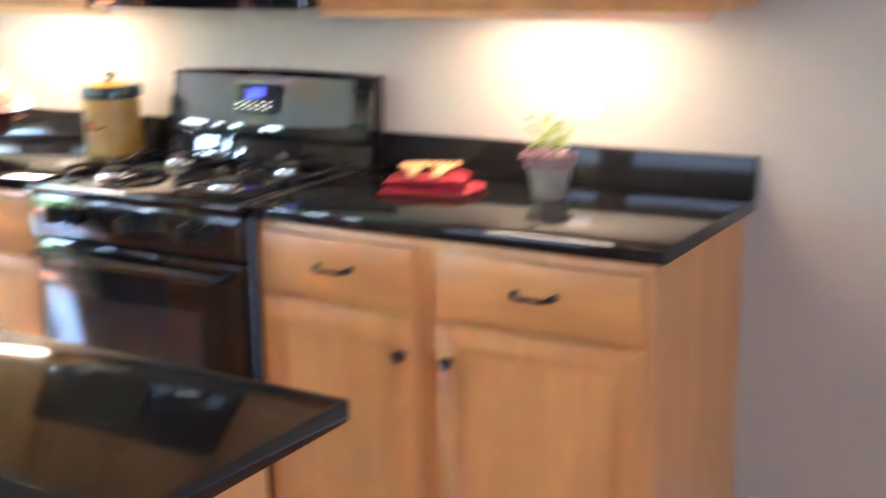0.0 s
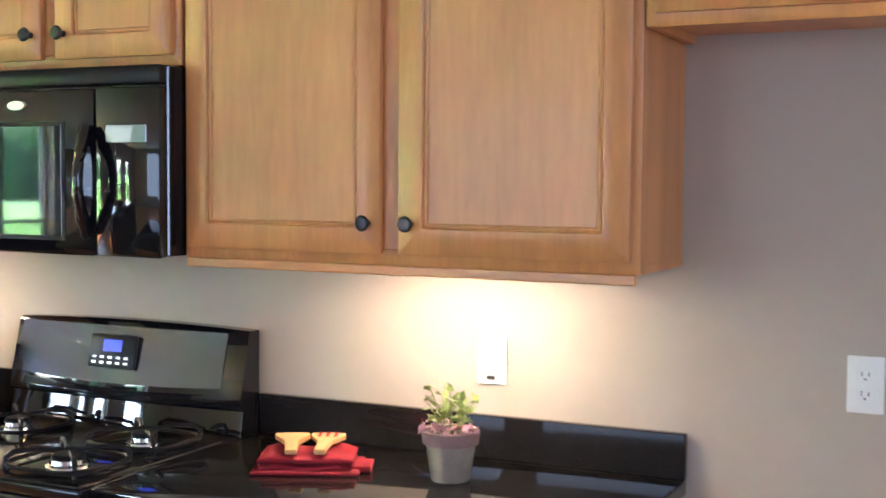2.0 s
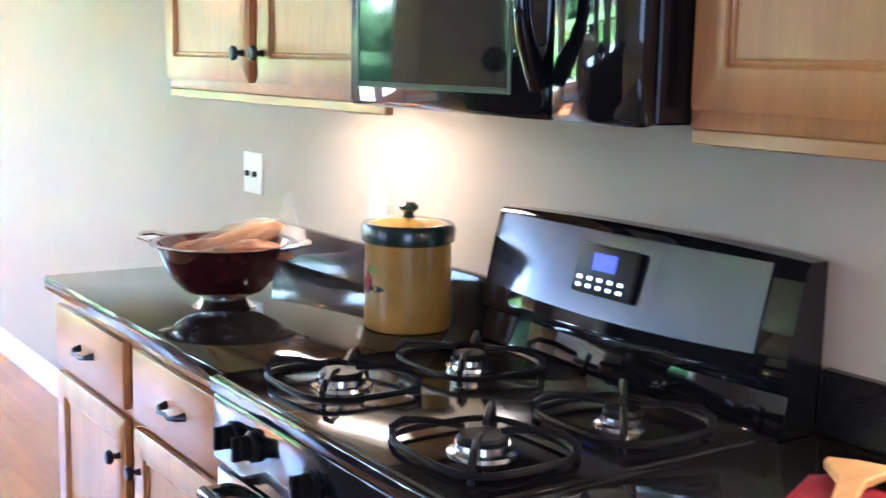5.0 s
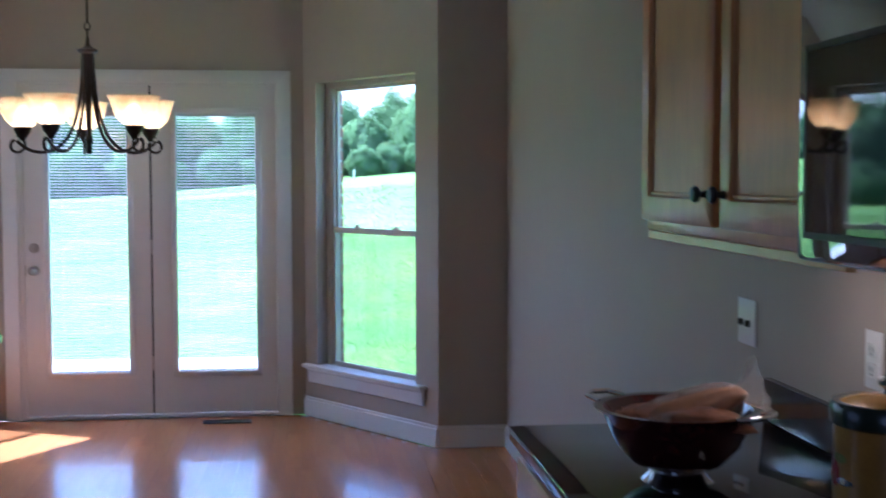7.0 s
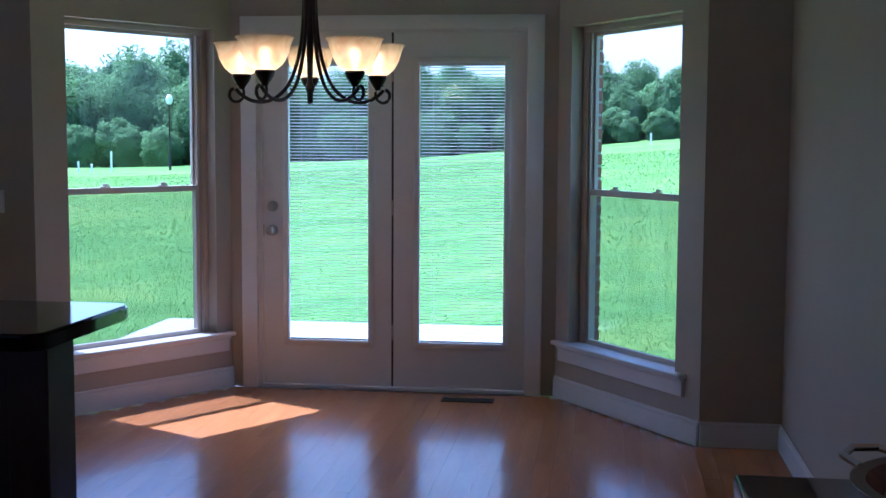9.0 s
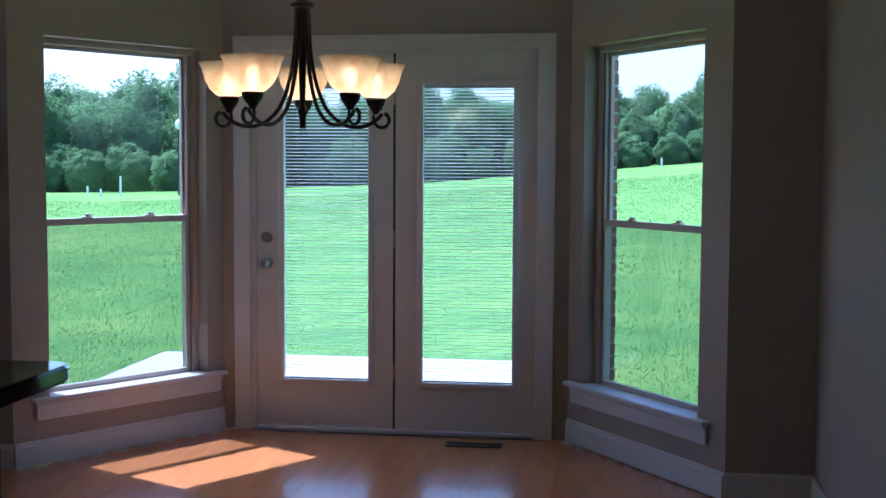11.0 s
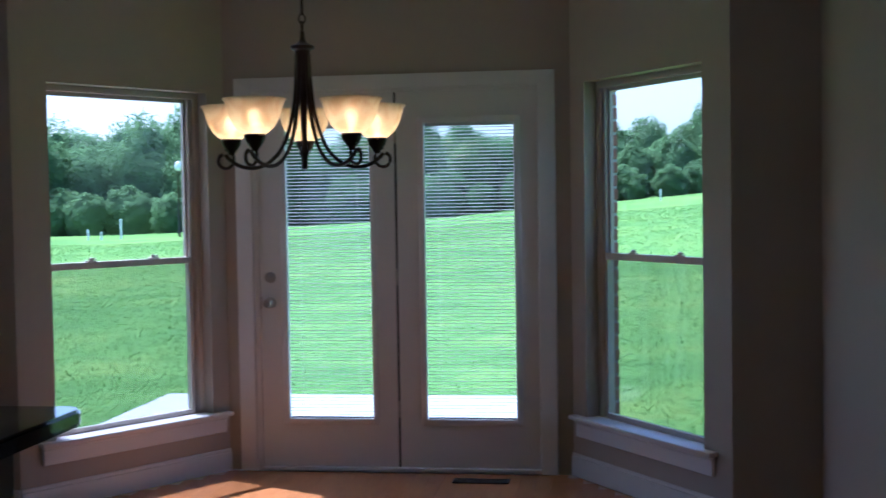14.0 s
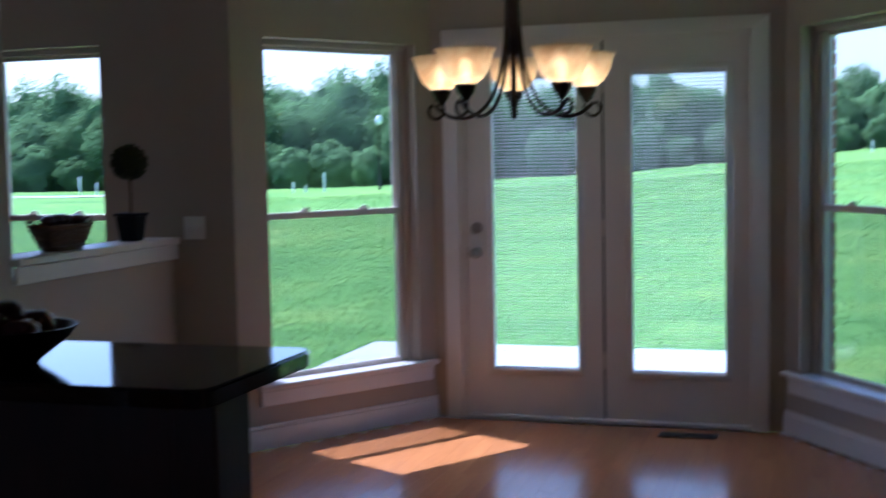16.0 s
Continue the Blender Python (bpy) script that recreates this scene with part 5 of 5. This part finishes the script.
def make_tree(seed, h, w):
    r = random.Random(seed)
    t = thing("tree", (0, 0, 0), "tall leafy green tree at the wood's edge", "tree", "trees at the wood's edge")
    bm = tube([(0, 0, -0.4), (0.05, 0.03, h * 0.2), (0.1, -0.05, h * 0.5), (0.05, 0.1, h * 0.8)], [0.26, 0.2, 0.14, 0.05], 8)
    for k in range(7):
        a, z = r.uniform(0, 6.28), h * r.uniform(0.2, 0.65)
        e = Vector((w * 0.7 * math.cos(a), w * 0.7 * math.sin(a), z + h * 0.18))
        tube([(0.06, 0, z), e * 0.5 + Vector((0, 0, z * 0.5 + 0.2)), e], [0.09, 0.06, 0.02], 5, bm)
    part("trunk", bm, M_BARK, t)
    crown, inner = make_crown(seed, h, w, 20000)
    o = new("crown", crown)
    o.parent = t
    i = new("shaded_leaves", inner)
    i.parent = o
    return t


protos = [make_tree(21, 10.5, 3.6), make_tree(22, 9.0, 3.2), make_tree(23, 11.5, 3.9), make_tree(24, 6.0, 2.8)]
rnd = random.Random(77)
spots = []
for k in range(44):
    x = -92 + k * 3.9 + rnd.uniform(-1, 1)
    y = 112 + rnd.uniform(-3, 3)
    spots.append((x, y, rnd.choice((0, 1, 1, 2)), rnd.uniform(0.85, 1.1)))
for k in range(36):
    x = -90 + k * 4.6 + rnd.uniform(-1.5, 1.5)
    spots.append((x, 119 + rnd.uniform(-2, 2), rnd.choice((0, 2)), rnd.uniform(0.95, 1.2)))
for k in range(62):
    x = -90 + k * 2.7 + rnd.uniform(-1.5, 1.5)
    spots.append((x, 107 + rnd.uniform(-1.5, 1.5), 3, rnd.uniform(0.6, 0.95)))
for k in range(22):
    y = -40 + k * 6.5 + rnd.uniform(-1.5, 1.5)
    spots.append((-95 + rnd.uniform(-4, 4), y, rnd.choice((0, 1, 2)), rnd.uniform(0.85, 1.1)))
for i, (x, y, k, s) in enumerate(spots):
    s *= 0.70 if x > -14 else 0.85 if x > -32 else 1.0
    m = Matrix.Translation((x, y, ground_h(x, y) - 0.2)) @ Matrix.Rotation(rnd.uniform(0, 6.28), 4, 'Z') @ Matrix.Diagonal((s, s, s * 0.9, 1))
    copy_thing(protos[k], m)
for k, p in enumerate(protos):
    p.matrix_basis = Matrix.Translation((-70 + k * 9, 124, ground_h(-70, 124))) 

# road, lamp post and fence posts by the wood
bm = bmesh.new()
for k in range(17):
    x0 = -80 + k * 1.9
    a = [(x0, 76 + 0.02 * (x0 + 40)), (x0 + 1.9, 76 + 0.02 * (x0 + 42)), (x0 + 1.9, 81 + 0.02 * (x0 + 42)), (x0, 81 + 0.02 * (x0 + 40))]
    bm.faces.new([bm.verts.new((x, y, ground_h(x, y) + 0.06)) for x, y in a])
bmesh.ops.remove_doubles(bm, verts=list(bm.verts), dist=0.001)
solid("road", bm, M_ROAD, "pale gravel road beyond the lawn", "road", "structure")
lp_x, lp_y = -31.7, 84.0
z0 = ground_h(lp_x, lp_y)
lp = thing("street_lamp", (lp_x, lp_y, z0), "dark post lamp with a white globe", "street lamp")
part("post", lathe([(0.10, 0), (0.10, 0.5), (0.06, 0.6), (0.05, 4.6), (0.12, 4.7), (0, 4.75)], 12, Matrix.Translation((lp_x, lp_y, z0))), M_IRON, lp)
part("globe", lathe([(0.10, 4.72), (0.22, 4.85), (0.26, 5.05), (0.2, 5.25), (0.1, 5.4), (0, 5.45)], 16, Matrix.Translation((lp_x, lp_y, z0))), M_PLATE, lp, "white globe")
for x, y, h in ((-36.1, 84, 1.5), (-57, 84, 1.5), (-55.5, 84, 1.0), (-38.6, 84, 0.8), (-37.6, 84, 0.6), (2.5, 90, 0.8)):
    z = ground_h(x, y)
    p = thing("marker_post", (x, y, z), "thin white marker post in the grass", "post", "marker posts")
    part("post", bbox(x - 0.06, x + 0.06, y - 0.06, y + 0.06, z - 0.2, z + h, 0.01), M_PLATE, p)

# brick reveal outside the bay windows, brick by brick
def brick_jamb(name, p0, p1, s):
    m, length = frame_of(p0, p1)
    t = thing(name, m @ Vector((s, 0.2, 0)), "red brick reveal beside the window outside", "brick wall", kind="structure")
    bmx = bbox(s - 0.10, s - 0.006, 0.146, 0.245, -0.2, 2.3)
    bmx.transform(m)
    part("mortar", bmx, M_CONC, t, smooth=0)
    bmx = bbox(-0.10, 0.0, -0.05, 0.05, -0.029, 0.029, 0.004)
    me = mesh_of("brick", bmx, M_BRICK, 0)
    for k in range(32):
        o = new("brick", me)
        o.parent = t
        o.matrix_parent_inverse = Matrix.Translation(-t.location)
        o.matrix_basis = m @ Matrix.Translation((s + (0.004 if k % 2 else 0.0), 0.197, -0.15 + 0.072 * k))


brick_jamb("wall_brick_right", BAY[3], BAY[4], 1.29 - W1 - 0.052)

# ---- blind slats and floor planks ----
bm = bbox(0, 1, -0.0062, 0.0062, -0.0004, 0.0004)
for v in bm.verts:
    v.co.z += 0.0006 if abs(v.co.y) < 0.003 else 0.0
SLAT = mesh_of("slat", bm, M_DOORW, 0)
for leaf, gx0, gx1, y in slats:
    k = 0
    z = GZ0 + 0.022
    while z < GZ1 - 0.028:
        o = new("slat", SLAT)
        o.parent = leaf
        o.matrix_basis = Matrix.Translation((gx0 + 0.006, y, z)) @ Matrix.Rotation(radians(-20), 4, 'X') @ Matrix.Diagonal((gx1 - gx0 - 0.012, 1, 1, 1))
        z += 0.0187

PW = 0.082
bm = bbox(0, PW - 0.0007, 0, 1, -0.0155, 0.0, 0.0)
PLANK = mesh_of("plank", bm, M_FLOOR, 0)


def bay_limit(x):
    if x > -0.385 or x < -3.735:
        return 5.729
    if -3.03 <= x <= -1.12:
        return 6.788
    return 5.73 + 1.06 * ((-0.385 - x) / 0.735 if x > -1.12 else (x + 3.735) / 0.705) - 0.004


rnd = random.Random(31)
bm_rest = bmesh.new()
count = 0
for i in range(int(9.0 / PW)):
    x0 = -PW * (i + 1)
    top = min(bay_limit(x0), bay_limit(x0 + PW)) if x0 > -4.07 else 5.895
    ys = [-5.5 + rnd.uniform(0.1, 1.0)]
    while ys[-1] < top:
        ys.append(min(top, ys[-1] + rnd.uniform(0.7, 1.5)))
    ys[0] = -5.5
    for a, b in zip(ys, ys[1:]):
        if b - a < 0.01:
            continue
        if x0 > -4.07 and b > 3.4 and count < 300:
            o = new("plank", PLANK)
            o.parent = FLOOR
            o.matrix_basis = Matrix.Translation((x0, a, rnd.uniform(-0.0003, 0))) @ Matrix.Diagonal((1, b - a - 0.001, 1, 1))
            count += 1
        else:
            bbox(x0, x0 + PW - 0.0007, a, b - 0.001, -0.0155, 0.0, bm=bm_rest)
o = new("planks", mesh_of("planks", bm_rest, M_FLOOR, 0))
o.parent = FLOOR
tagged(o, "honey-coloured wooden floor planks", kind="stuff")
